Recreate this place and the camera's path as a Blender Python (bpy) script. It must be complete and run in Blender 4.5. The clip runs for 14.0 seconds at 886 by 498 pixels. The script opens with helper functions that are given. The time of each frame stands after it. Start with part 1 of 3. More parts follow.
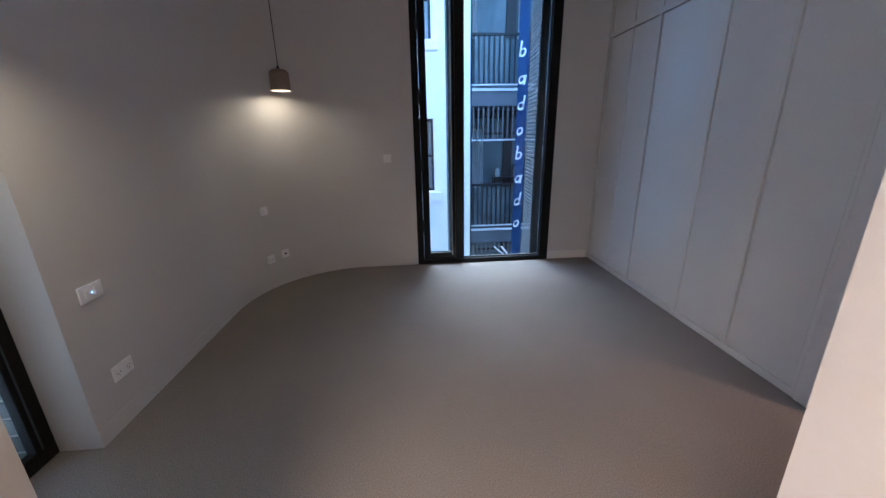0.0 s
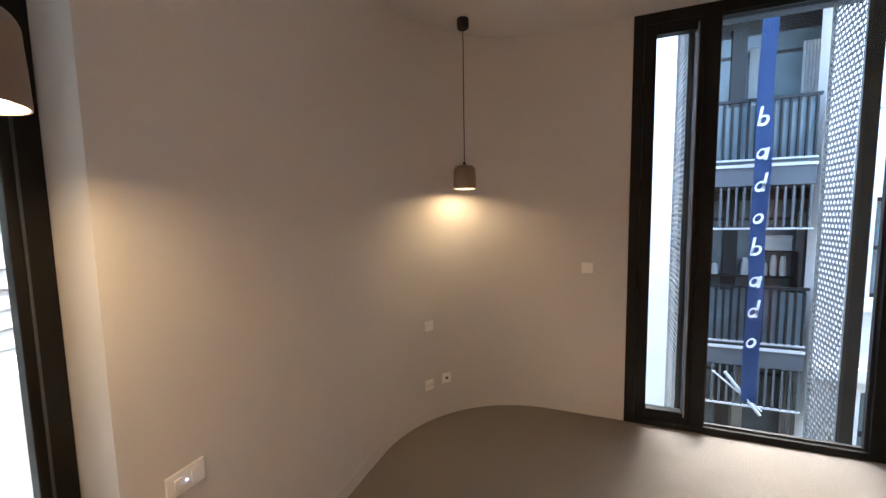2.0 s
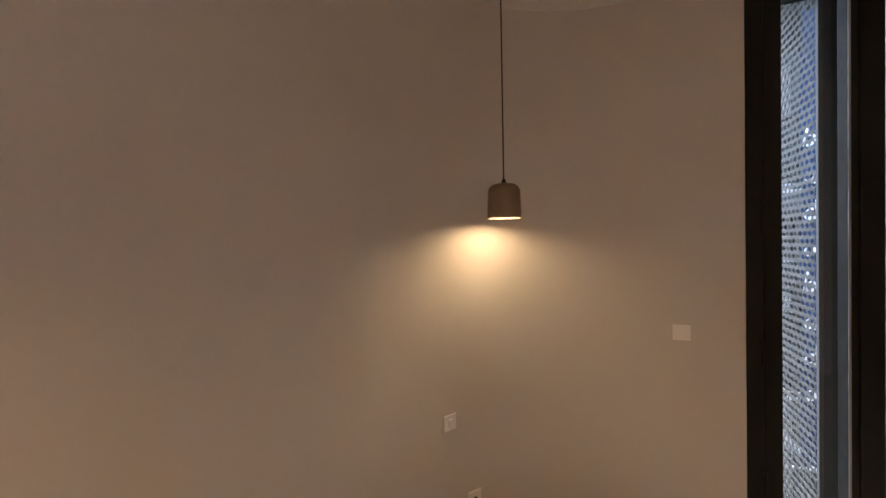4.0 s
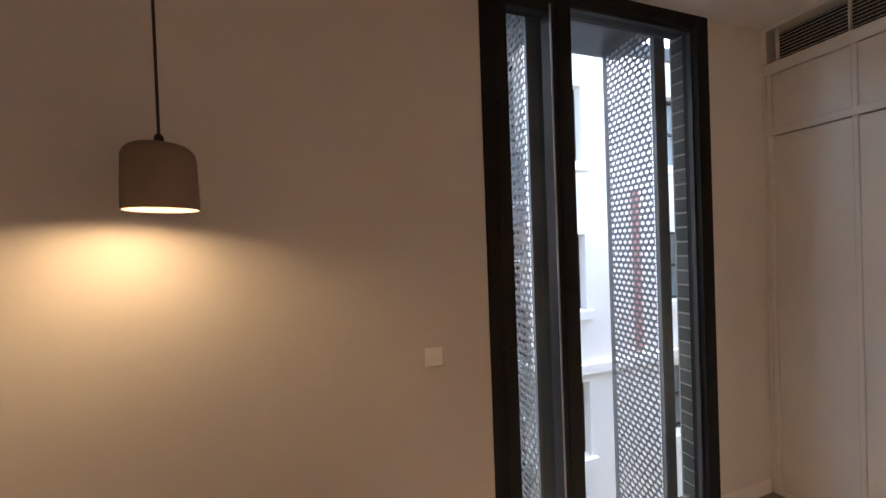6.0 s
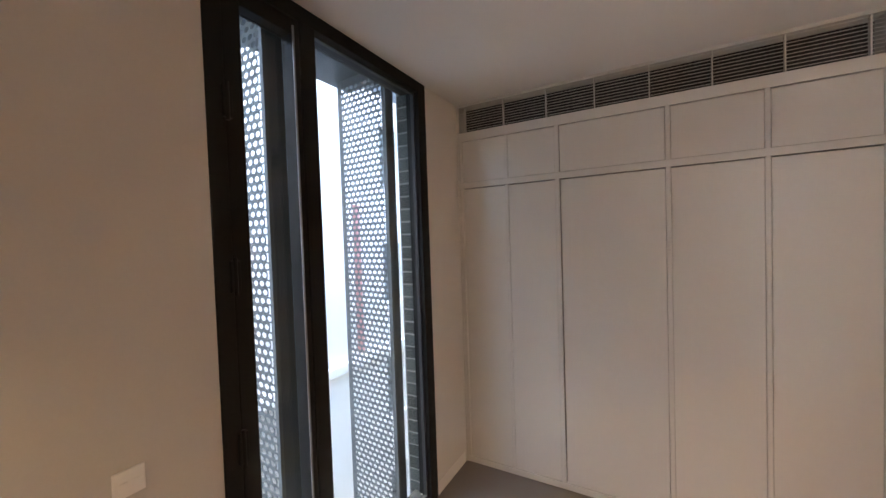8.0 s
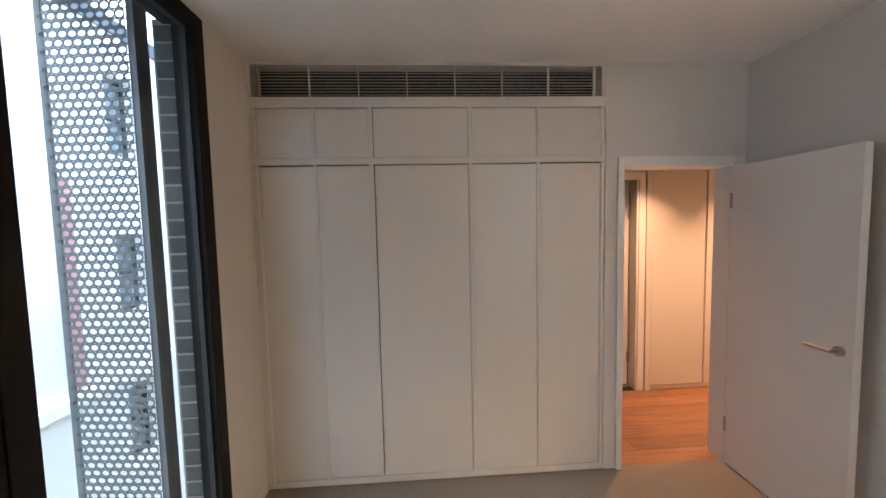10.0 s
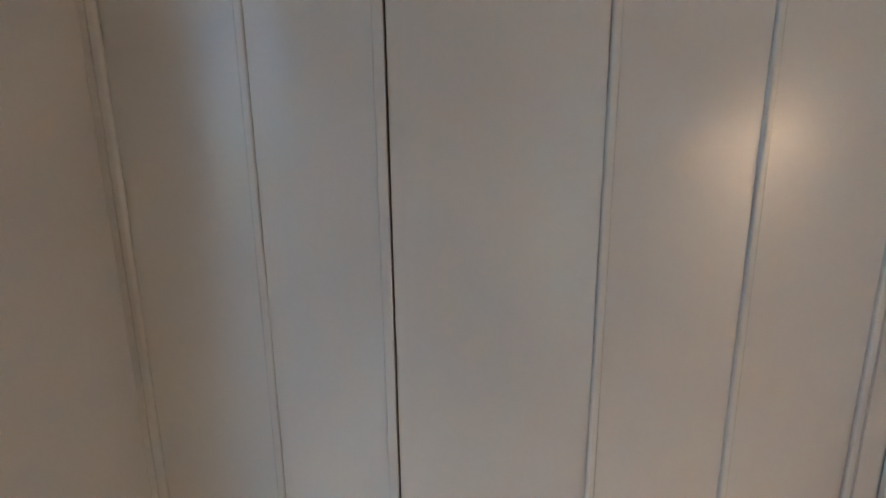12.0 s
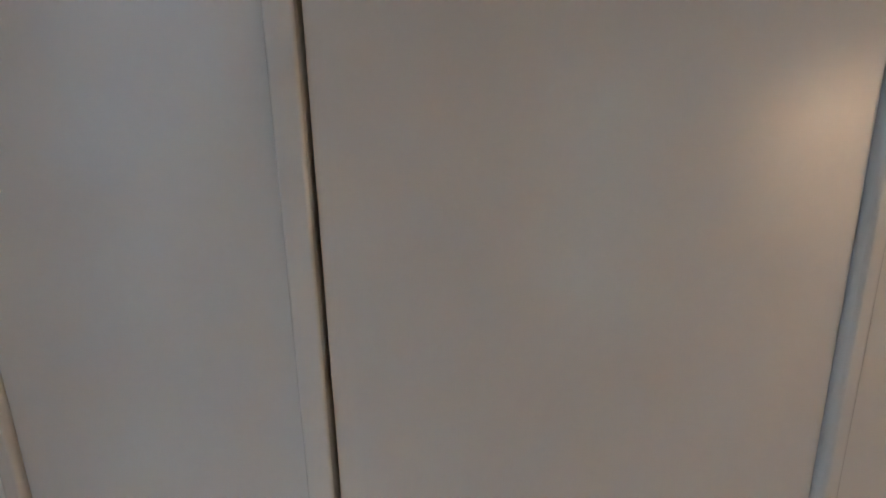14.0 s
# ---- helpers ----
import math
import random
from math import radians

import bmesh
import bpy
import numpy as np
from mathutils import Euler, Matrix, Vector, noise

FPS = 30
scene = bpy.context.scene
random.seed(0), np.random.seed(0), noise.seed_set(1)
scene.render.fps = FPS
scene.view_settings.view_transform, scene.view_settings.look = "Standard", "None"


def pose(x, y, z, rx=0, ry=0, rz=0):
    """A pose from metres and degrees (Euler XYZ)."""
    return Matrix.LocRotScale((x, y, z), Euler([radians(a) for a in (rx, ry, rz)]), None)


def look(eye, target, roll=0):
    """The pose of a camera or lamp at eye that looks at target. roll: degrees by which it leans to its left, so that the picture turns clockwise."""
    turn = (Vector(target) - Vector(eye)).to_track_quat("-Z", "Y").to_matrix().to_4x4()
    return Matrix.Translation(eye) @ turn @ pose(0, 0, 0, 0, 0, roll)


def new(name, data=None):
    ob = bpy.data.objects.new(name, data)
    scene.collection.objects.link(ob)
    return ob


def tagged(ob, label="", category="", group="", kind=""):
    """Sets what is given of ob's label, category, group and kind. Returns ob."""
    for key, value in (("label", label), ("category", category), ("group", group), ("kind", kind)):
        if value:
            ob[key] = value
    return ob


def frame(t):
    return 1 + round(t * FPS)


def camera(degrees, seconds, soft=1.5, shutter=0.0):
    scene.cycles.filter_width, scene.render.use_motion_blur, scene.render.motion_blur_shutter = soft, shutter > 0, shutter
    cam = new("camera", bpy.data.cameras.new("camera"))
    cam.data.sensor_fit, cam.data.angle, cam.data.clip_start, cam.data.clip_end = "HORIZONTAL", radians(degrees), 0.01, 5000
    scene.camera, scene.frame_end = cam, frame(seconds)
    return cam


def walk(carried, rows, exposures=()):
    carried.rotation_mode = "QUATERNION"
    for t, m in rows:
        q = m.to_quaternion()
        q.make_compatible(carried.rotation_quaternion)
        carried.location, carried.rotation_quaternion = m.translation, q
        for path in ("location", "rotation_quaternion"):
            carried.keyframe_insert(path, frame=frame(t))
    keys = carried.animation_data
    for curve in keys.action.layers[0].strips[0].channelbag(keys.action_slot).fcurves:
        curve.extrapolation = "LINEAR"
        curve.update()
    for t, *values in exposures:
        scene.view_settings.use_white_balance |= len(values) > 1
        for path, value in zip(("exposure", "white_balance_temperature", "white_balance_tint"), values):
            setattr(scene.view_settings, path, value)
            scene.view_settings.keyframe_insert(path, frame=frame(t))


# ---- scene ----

# ---------------------------------------------------------------- camera
# Plan: the wardrobe fronts lie in x = 0, the window wall in y = 0, the carpet in z = 0.
cam = camera(100.8, 14.0, soft=1.5)
PATH = [
    (0.0, look((-1.821, -3.597, 1.272), (-1.674, -1.692, 0.681), -1.1)),
    (0.5, look((-1.837, -3.373, 1.329), (-1.986, -1.445, 0.82), -0.9)),
    (1.0, look((-1.863, -3.179, 1.382), (-2.243, -1.264, 0.949), -1.1)),
    (1.5, look((-1.96, -2.953, 1.429), (-2.518, -1.057, 1.123), -1.0)),
    (2.0, look((-2.08, -2.744, 1.449), (-2.796, -0.885, 1.274), -1.0)),
    (2.5, look((-2.266, -2.546, 1.494), (-3.042, -0.705, 1.414), -1.1)),
    (3.3, pose(-2.46, -2.27, 1.51, 89.0, 1.1, 24.5)),
    (4.2, pose(-2.51, -1.97, 1.525, 89.2, 1.1, 18.0)),
    (5.0, pose(-2.502, -1.716, 1.532, 89.28, 1.15, 4.63)),
    (5.5, pose(-2.546, -1.575, 1.543, 88.87, 1.13, -7.18)),
    (6.0, look((-2.48, -1.42, 1.525), (-1.836, 0.473, 1.503), -2.1)),
    (6.5, look((-2.364, -1.319, 1.571), (-1.397, 0.431, 1.534), -2.1)),
    (7.0, look((-2.347, -1.284, 1.623), (-1.082, 0.264, 1.578), -2.0)),
    (7.5, look((-2.398, -1.276, 1.669), (-0.876, 0.02, 1.621), -1.9)),
    (8.0, pose(-2.478, -1.257, 1.712, 88.39, 1.91, -60.53)),
    (8.5, look((-2.538, -1.237, 1.756), (-0.644, -0.598, 1.68), -1.8)),
    (9.0, look((-2.548, -1.174, 1.759), (-0.568, -0.909, 1.673), -1.5)),
    (9.7, pose(-2.46, -1.08, 1.73, 87.0, 1.4, -93.0)),
    (10.6, pose(-1.98, -0.92, 1.62, 84.5, 1.2, -92.5)),
    (11.5, pose(-1.369, -0.864, 1.521, 82.038, 1.056, -90.238)),
    (12.0, pose(-1.01, -0.852, 1.49, 80.919, 0.648, -92.27)),
    (12.5, pose(-0.748, -0.842, 1.48, 80.641, 1.237, -93.015)),
    (13.0, pose(-0.52, -0.831, 1.475, 80.6, 0.891, -92.824)),
    (13.5, pose(-0.395, -0.842, 1.47, 81.315, 1.387, -92.001)),
    (14.0, pose(-0.375, -0.867, 1.47, 79.963, 1.156, -92.026)),
]
walk(cam, PATH, [
    (0.0, 3.20, 4550, 4), (0.5, 3.85, 4850, 5), (1.2, 3.92, 5300, 5), (2.0, 3.89, 6100, 8), (2.5, 4.03, 6750, 13),
    (5.0, 3.47, 6800, 11), (5.5, 3.74, 7000, 13), (6.0, 3.50, 7000, 15), (6.6, 3.68, 6900, 14), (7.5, 3.85, 6600, 10), (9.0, 3.93, 6300, 8),
    (11.5, 4.02, 5900, 0), (12.0, 3.82, 5700, 0), (12.5, 3.86, 5700, 0), (14.0, 3.68, 5950, 2)])

# ---------------------------------------------------------------- light
world = bpy.data.worlds.new("overcast_sky")
scene.world = world
world.use_nodes = True
wn = world.node_tree
sky = wn.nodes.new("ShaderNodeTexSky")
sky.sky_type, sky.sun_disc = "NISHITA", False
sky.sun_elevation, sky.sun_rotation = radians(56), radians(7)
sky.dust_density = 4.0
wn.links.new(sky.outputs[0], wn.nodes["Background"].inputs[0])
wn.nodes["Background"].inputs[1].default_value = 0.15
sun = new("sun", bpy.data.lights.new("sun", "SUN"))
sun.data.energy, sun.data.angle, sun.data.color = 1.5, radians(38), (1.0, 0.985, 0.97)
sun.matrix_world = look((1, 5, 26), (0, 0, 0))


def lamp_disk(name, x, y, z, size, watts, colour, spread=180):
    data = bpy.data.lights.new(name, "AREA")
    data.shape, data.size, data.energy, data.color = "DISK", size, watts, colour
    data.spread = radians(spread)
    ob = new(name, data)
    ob.location = (x, y, z)
    return ob


WARM = (1.0, 0.66, 0.33)
PENDANTS = [(-2.94, -2.48), (-2.82, -0.403)]
RIM = 1.629
for (px, py), watts in zip(PENDANTS, (0.35, 0.150)):
    lamp_disk("pendant_light", px, py, RIM + 0.017, 0.10, watts, (1.0, 0.64, 0.32), 176)
# the lamp at y -4.20 is an unseen extra that lifts the hall's bounce
for hx, hy in ((0.62, -3.06), (0.62, -4.20)):
    lamp_disk("hall_light", hx, hy, 2.385, 0.10, 1.35, (1.0, 0.50, 0.27), 96)
lamp_disk("lobby_light", -2.50, -4.50, 2.385, 0.70, 11.0, (1.0, 0.63, 0.385), 140)


# ---------------------------------------------------------------- materials
def material(name, colour, rough=0.6, metal=0.0, vary=0.06, scale=3.0, fine=0.0, fine_scale=200.0,
             bump=0.0, bump_scale=120.0, by_piece=0.0, emit=None, coat=0.0, specular=0.5):
    m = bpy.data.materials.new(name)
    m.use_nodes = True
    t = m.node_tree
    b = t.nodes["Principled BSDF"]
    b.inputs["Roughness"].default_value = rough
    b.inputs["Metallic"].default_value = metal
    b.inputs["Coat Weight"].default_value = coat
    b.inputs["Specular IOR Level"].default_value = specular
    co = t.nodes.new("ShaderNodeTexCoord")

    def wave(s, detail=3.0):
        n = t.nodes.new("ShaderNodeTexNoise")
        n.inputs["Scale"].default_value, n.inputs["Detail"].default_value = s, detail
        t.links.new(co.outputs["Object"], n.inputs["Vector"])
        return n.outputs["Fac"]

    def ranged(fac, amount):
        n = t.nodes.new("ShaderNodeMapRange")
        n.inputs["To Min"].default_value, n.inputs["To Max"].default_value = 1 - amount, 1 + amount
        n.inputs["From Min"].default_value, n.inputs["From Max"].default_value = 0.25, 0.75
        t.links.new(fac, n.inputs["Value"])
        return n.outputs["Result"]

    value = ranged(wave(scale), vary)
    for fac, amount in ((wave(fine_scale, 2.0), fine), (None, by_piece)):
        if not amount:
            continue
        if fac is None:
            info = t.nodes.new("ShaderNodeObjectInfo")
            fac = info.outputs["Random"]
        n = t.nodes.new("ShaderNodeMath")
        n.operation = "MULTIPLY"
        t.links.new(value, n.inputs[0])
        t.links.new(ranged(fac, amount), n.inputs[1])
        value = n.outputs[0]
    hsv = t.nodes.new("ShaderNodeHueSaturation")
    hsv.inputs["Color"].default_value = (*colour, 1)
    t.links.new(value, hsv.inputs["Value"])
    t.links.new(hsv.outputs[0], b.inputs["Base Color"])
    rr = t.nodes.new("ShaderNodeMath")
    rr.operation = "MULTIPLY"
    rr.inputs[1].default_value = rough
    t.links.new(ranged(wave(scale * 4.0), 0.12), rr.inputs[0])
    t.links.new(rr.outputs[0], b.inputs["Roughness"])
    if bump:
        n = t.nodes.new("ShaderNodeBump")
        n.inputs["Strength"].default_value, n.inputs["Distance"].default_value = bump, 0.004
        t.links.new(wave(bump_scale, 4.0), n.inputs["Height"])
        t.links.new(n.outputs[0], b.inputs["Normal"])
    if emit:
        b.inputs["Emission Color"].default_value = (*emit[0], 1)
        b.inputs["Emission Strength"].default_value = emit[1]
    return m


def glass_material(name, tint=(0.97, 0.985, 0.98)):
    m = bpy.data.materials.new(name)
    m.use_nodes = True
    t = m.node_tree
    t.nodes.clear()
    out = t.nodes.new("ShaderNodeOutputMaterial")
    mix, clear, gloss = (t.nodes.new(n) for n in ("ShaderNodeMixShader", "ShaderNodeBsdfTransparent", "ShaderNodeBsdfGlossy"))
    facing = t.nodes.new("ShaderNodeLayerWeight")
    facing.inputs["Blend"].default_value = 0.5
    power = t.nodes.new("ShaderNodeMath")
    power.operation, power.inputs[1].default_value = "POWER", 5.0
    t.links.new(facing.outputs["Facing"], power.inputs[0])
    fresnel = t.nodes.new("ShaderNodeMapRange")
    fresnel.inputs["To Min"].default_value, fresnel.inputs["To Max"].default_value = 0.035, 0.75
    t.links.new(power.outputs[0], fresnel.inputs["Value"])
    clear.inputs["Color"].default_value = (*tint, 1)
    gloss.inputs["Roughness"].default_value = 0.01
    t.links.new(fresnel.outputs[0], mix.inputs[0])
    t.links.new(clear.outputs[0], mix.inputs[1])
    t.links.new(gloss.outputs[0], mix.inputs[2])
    t.links.new(mix.outputs[0], out.inputs["Surface"])
    return m


def wood_material(name, light, dark, rough=0.42):
    m = material(name, light, rough, vary=0.12, scale=2.0, by_piece=0.16)
    t = m.node_tree
    b = t.nodes["Principled BSDF"]
    co = t.nodes.new("ShaderNodeTexCoord")
    mp = t.nodes.new("ShaderNodeMapping")
    mp.inputs["Scale"].default_value = (18.0, 1.4, 18.0)
    info = t.nodes.new("ShaderNodeObjectInfo")
    shift = t.nodes.new("ShaderNodeMath")
    shift.operation, shift.inputs[1].default_value = "MULTIPLY", 37.0
    t.links.new(info.outputs["Random"], shift.inputs[0])
    t.links.new(shift.outputs[0], mp.inputs["Location"])
    t.links.new(co.outputs["Object"], mp.inputs["Vector"])
    n = t.nodes.new("ShaderNodeTexNoise")
    n.inputs["Scale"].default_value, n.inputs["Detail"].default_value, n.inputs["Distortion"].default_value = 1.6, 6.0, 1.2
    t.links.new(mp.outputs[0], n.inputs["Vector"])
    ramp = t.nodes.new("ShaderNodeValToRGB")
    ramp.color_ramp.elements[0].color, ramp.color_ramp.elements[0].position = (*dark, 1), 0.30
    ramp.color_ramp.elements[1].color, ramp.color_ramp.elements[1].position = (*light, 1), 0.62
    t.links.new(n.outputs["Fac"], ramp.inputs[0])
    hsv = [x for x in t.nodes if x.type == "HUE_SAT"][0]
    t.links.new(ramp.outputs[0], hsv.inputs["Color"])
    return m


PLASTER = material("wall_paint", (0.60, 0.578, 0.548), 0.75, vary=0.025, scale=1.3, fine=0.012, fine_scale=90, bump=0.05, bump_scale=260)
CEIL = material("ceiling_paint", (0.70, 0.69, 0.675), 0.85, vary=0.02, scale=1.0, bump=0.04, bump_scale=200)
CARPET = material("loop_carpet", (0.225, 0.200, 0.174), 0.95, vary=0.06, scale=1.6, fine=0.30, fine_scale=190, bump=0.9, bump_scale=420)
JOINERY = material("satin_joinery", (0.61, 0.592, 0.558), 0.23, vary=0.02, scale=1.1, fine=0.008, fine_scale=60, bump=0.02, bump_scale=300, specular=0.6)
TRIM = material("gloss_trim", (0.72, 0.70, 0.67), 0.40, vary=0.02, scale=2.0)
BLACK = material("bronze_aluminium", (0.008, 0.0075, 0.007), 0.55, metal=0.0, vary=0.15, scale=4, fine=0.06, fine_scale=400, specular=0.2)
RUBBER = material("seal_rubber", (0.02, 0.021, 0.022), 0.6)
SEAL = material("bright_bead", (0.26, 0.265, 0.27), 0.4, metal=0.5)
SCREEN = material("screen_metal", (0.085, 0.097, 0.104), 0.5, metal=0.2, vary=0.08, scale=3, fine=0.05, fine_scale=150)
POST = material("post_metal", (0.040, 0.049, 0.055), 0.5, metal=0.1, vary=0.08, scale=3)
LEDGE = material("ledge_metal", (0.016, 0.022, 0.026), 0.65, vary=0.15, scale=5)
SOFFIT = material("soffit_metal", (0.075, 0.095, 0.115), 0.5, metal=0.2, vary=0.06)
BRICK = material("glazed_brick", (0.105, 0.122, 0.122), 0.45, vary=0.12, scale=9, by_piece=0.22, bump=0.3, bump_scale=60)
MORTAR = material("mortar", (0.42, 0.43, 0.42), 0.9, vary=0.1, scale=12, bump=0.4, bump_scale=150)
GLASS = glass_material("window_glass")
SHADE = material("pendant_clay", (0.245, 0.185, 0.135), 0.55, vary=0.06, scale=9, fine=0.05, fine_scale=300, bump=0.08, bump_scale=300)
CORD = material("cord", (0.025, 0.02, 0.018), 0.7)
GLOW = material("lamp_glow", (1, 0.9, 0.75), 0.5, emit=((1.0, 0.80, 0.52), 1.6))
PLASTIC = material("white_plastic", (0.84, 0.83, 0.81), 0.35, vary=0.01)
# near-black painted in for the shade inside door gaps and socket holes
GAP_SHADE = material("gap_shade", (0.03, 0.03, 0.032), 0.6)
LED = material("blue_led", (0.2, 0.4, 1.0), 0.4, emit=((0.35, 0.55, 1.0), 0.5))
STEEL = material("brushed_steel", (0.36, 0.33, 0.29), 0.32, metal=0.9, vary=0.06, scale=30)
# near-black colour that stands for the shade behind the grille blades
UNLIT = material("unlit_black", (0.02, 0.02, 0.02), 0.9)
OAK = wood_material("oak_boards", (0.235, 0.115, 0.056), (0.15, 0.070, 0.034))
RENDERED = material("white_render", (0.86, 0.83, 0.79), 0.85, vary=0.05, scale=0.7, fine=0.02, fine_scale=25, bump=0.1, bump_scale=60)
# white paint toned down: the enclosed terrace's shade is put into the colour
BOARD = material("shaded_white_paint", (0.66, 0.675, 0.68), 0.7, vary=0.07, scale=0.9, fine=0.03, fine_scale=40, by_piece=0.05)
STONE = material("grey_stone", (0.42, 0.40, 0.38), 0.85, vary=0.12, scale=1.4, fine=0.08, fine_scale=18, bump=0.3, bump_scale=30, by_piece=0.08)
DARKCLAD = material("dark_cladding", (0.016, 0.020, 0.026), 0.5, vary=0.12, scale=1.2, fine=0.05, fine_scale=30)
SLAB = material("grey_slab", (0.10, 0.11, 0.125), 0.7, vary=0.12, scale=2.0)
LOUVRE = material("louvre_metal", (0.13, 0.14, 0.15), 0.45, metal=0.3, vary=0.15, scale=6)
RAIL = material("rail_metal", (0.012, 0.015, 0.019), 0.45, metal=0.4)
PALE = material("pale_edge", (0.58, 0.60, 0.62), 0.5, vary=0.05)
DARKGLASS = material("far_glass", (0.02, 0.03, 0.04), 0.08, vary=0.35, scale=1.2)
ROOMGLASS = material("shop_glass", (0.045, 0.068, 0.088), 0.14, vary=0.5, scale=2.3)
CURTAIN = material("net_curtain", (0.27, 0.30, 0.32), 0.9, vary=0.16, scale=6)
SHEER = material("sheer_curtain", (0.52, 0.54, 0.55), 0.9, vary=0.12, scale=5)
# balcony glass with the sky's blue-grey reflection put into its base colour
SKYGLASS = material("sky_tinted_glass", (0.135, 0.18, 0.21), 0.22, vary=0.35, scale=2.0)
BANNER = material("blue_cloth", (0.034, 0.078, 0.21), 0.8, vary=0.08, scale=3)
LETTER = material("white_print", (0.80, 0.82, 0.84), 0.8)
ROAD = material("asphalt", (0.06, 0.06, 0.062), 0.9, vary=0.15, scale=0.6, fine=0.15, fine_scale=60, bump=0.4, bump_scale=90)
PINK = material("faded_red", (0.50, 0.24, 0.22), 0.85, vary=0.1, scale=1.5)


# ---------------------------------------------------------------- mesh helpers
def box(bm, x0, x1, y0, y1, z0, z1, bevel=0.0, m=None):
    vs = [bm.verts.new((x, y, z)) for x in (x0, x1) for y in (y0, y1) for z in (z0, z1)]
    fs = [bm.faces.new([vs[i] for i in q]) for q in ((0, 1, 3, 2), (4, 6, 7, 5), (0, 4, 5, 1), (2, 3, 7, 6), (0, 2, 6, 4), (1, 5, 7, 3))]
    if bevel:
        es = list({e for f in fs for e in f.edges})
        made = bmesh.ops.bevel(bm, geom=es, offset=bevel, segments=2, profile=0.6, affect="EDGES", clamp_overlap=True)
    if m is not None:
        bmesh.ops.transform(bm, matrix=m, verts=[v for v in bm.verts if not v.tag])
    return bm


def boxed(*a, bevel=0.0):
    return box(bmesh.new(), *a, bevel=bevel)


def prism(outline, z0, z1):
    """A closed outline in plan, drawn up from z0 to z1."""
    bm = bmesh.new()
    lo = [bm.verts.new((x, y, z0)) for x, y in outline]
    hi = [bm.verts.new((x, y, z1)) for x, y in outline]
    n = len(outline)
    for i in range(n):
        j = (i + 1) % n
        bm.faces.new((lo[i], lo[j], hi[j], hi[i]))
    bm.faces.new(hi)
    bm.faces.new(lo[::-1])
    bmesh.ops.recalc_face_normals(bm, faces=bm.faces[:])
    return bm


def turned(profile, seg=40):
    """A profile of (radius, height), turned about z."""
    bm = bmesh.new()
    rings = []
    for r, z in profile:
        if r < 1e-5:
            rings.append([bm.verts.new((0, 0, z))])
        else:
            rings.append([bm.verts.new((r * math.cos(2 * math.pi * k / seg), r * math.sin(2 * math.pi * k / seg), z)) for k in range(seg)])
    for a, b in zip(rings, rings[1:]):
        for k in range(seg):
            j = (k + 1) % seg
            if len(a) == 1:
                bm.faces.new((a[0], b[j], b[k]))
            elif len(b) == 1:
                bm.faces.new((a[k], a[j], b[0]))
            else:
                bm.faces.new((a[k], a[j], b[j], b[k]))
    bmesh.ops.recalc_face_normals(bm, faces=bm.faces[:])
    return bm


def rod(p, q, r, seg=12):
    bm = bmesh.new()
    d = Vector(q) - Vector(p)
    m = Matrix.Translation((Vector(p) + Vector(q)) / 2) @ d.to_track_quat("Z", "Y").to_matrix().to_4x4()
    bmesh.ops.create_cone(bm, cap_ends=True, segments=seg, radius1=r, radius2=r, depth=d.length, matrix=m)
    return bm


def mesh_of(name, bm, mat, smooth=False):
    me = bpy.data.meshes.new(name)
    bm.to_mesh(me)
    bm.free()
    me.materials.append(mat)
    if smooth:
        me.polygons.foreach_set("use_smooth", [True] * len(me.polygons))
        me.set_sharp_from_angle(angle=radians(38))
    return me


def part(name, bm, mat, parent, label="", smooth=False):
    ob = new(name, mesh_of(name, bm, mat, smooth))
    ob.parent = parent
    if label:
        tagged(ob, label)
    return ob


def thing(name, label, category, bm=None, mat=None, group="", kind="", at=None, smooth=False):
    ob = new(name, mesh_of(name, bm, mat, smooth) if bm else None)
    if at:
        ob.matrix_world = at
    return tagged(ob, label, category, group, kind)


def setting(name, bm, mat, label, category="structure", smooth=False):
    return thing(name, label, category, bm, mat, kind="structure", smooth=smooth)


def joined(*bms):
    out = bmesh.new()
    for b in bms:
        me = bpy.data.meshes.new("tmp")
        b.to_mesh(me)
        b.free()
        out.from_mesh(me)
        bpy.data.meshes.remove(me)
    return out


# ---------------------------------------------------------------- the room's shell
H = 2.70                      # ceiling
CX, CY, CR = -2.30, -0.91, 0.91   # curved corner: centre and radius
WX = CX - CR                  # left wall, -3.21
ARC = [(CX + CR * math.cos(a), CY + CR * math.sin(a)) for a in (radians(90 + 90 * k / 36) for k in range(37))]

setting("floor", boxed(-3.42, 0.02, -3.19, 0.06, -0.2, 0.0), CARPET, "taupe loop-pile carpet laid wall to wall", "carpet floor")
setting("ceiling", boxed(-3.56, 0.76, -3.45, 0.14, H, H + 0.25), CEIL, "smooth white painted plasterboard ceiling", "ceiling")
outer = [(-3.62, -2.21), (-3.62, 0.24), (-1.80, 0.24), (-1.80, 0.0)]
setting("wall_north_west", prism(ARC + [(WX, -2.21)] + [(-3.384, -2.21)] + outer[:3] + [(-1.80, 0.0)], -0.2, H), PLASTER,
        "off-white painted wall with a wide rounded corner", "wall", smooth=True)
setting("wall_north_east", boxed(-0.44, 0.76, 0.0, 0.13, -0.2, H), PLASTER, "off-white painted wall beside the tall window", "wall")
# wall beside and over the hall door
setting("wall_east", joined(boxed(0.0, 0.13, -2.335, -2.232, -0.2, H), boxed(0.0, 0.13, -3.19, -3.112, -0.2, H),
                            boxed(0.0, 0.13, -3.112, -2.335, 2.062, H)), PLASTER, "off-white painted wall around the hall doorway", "wall")
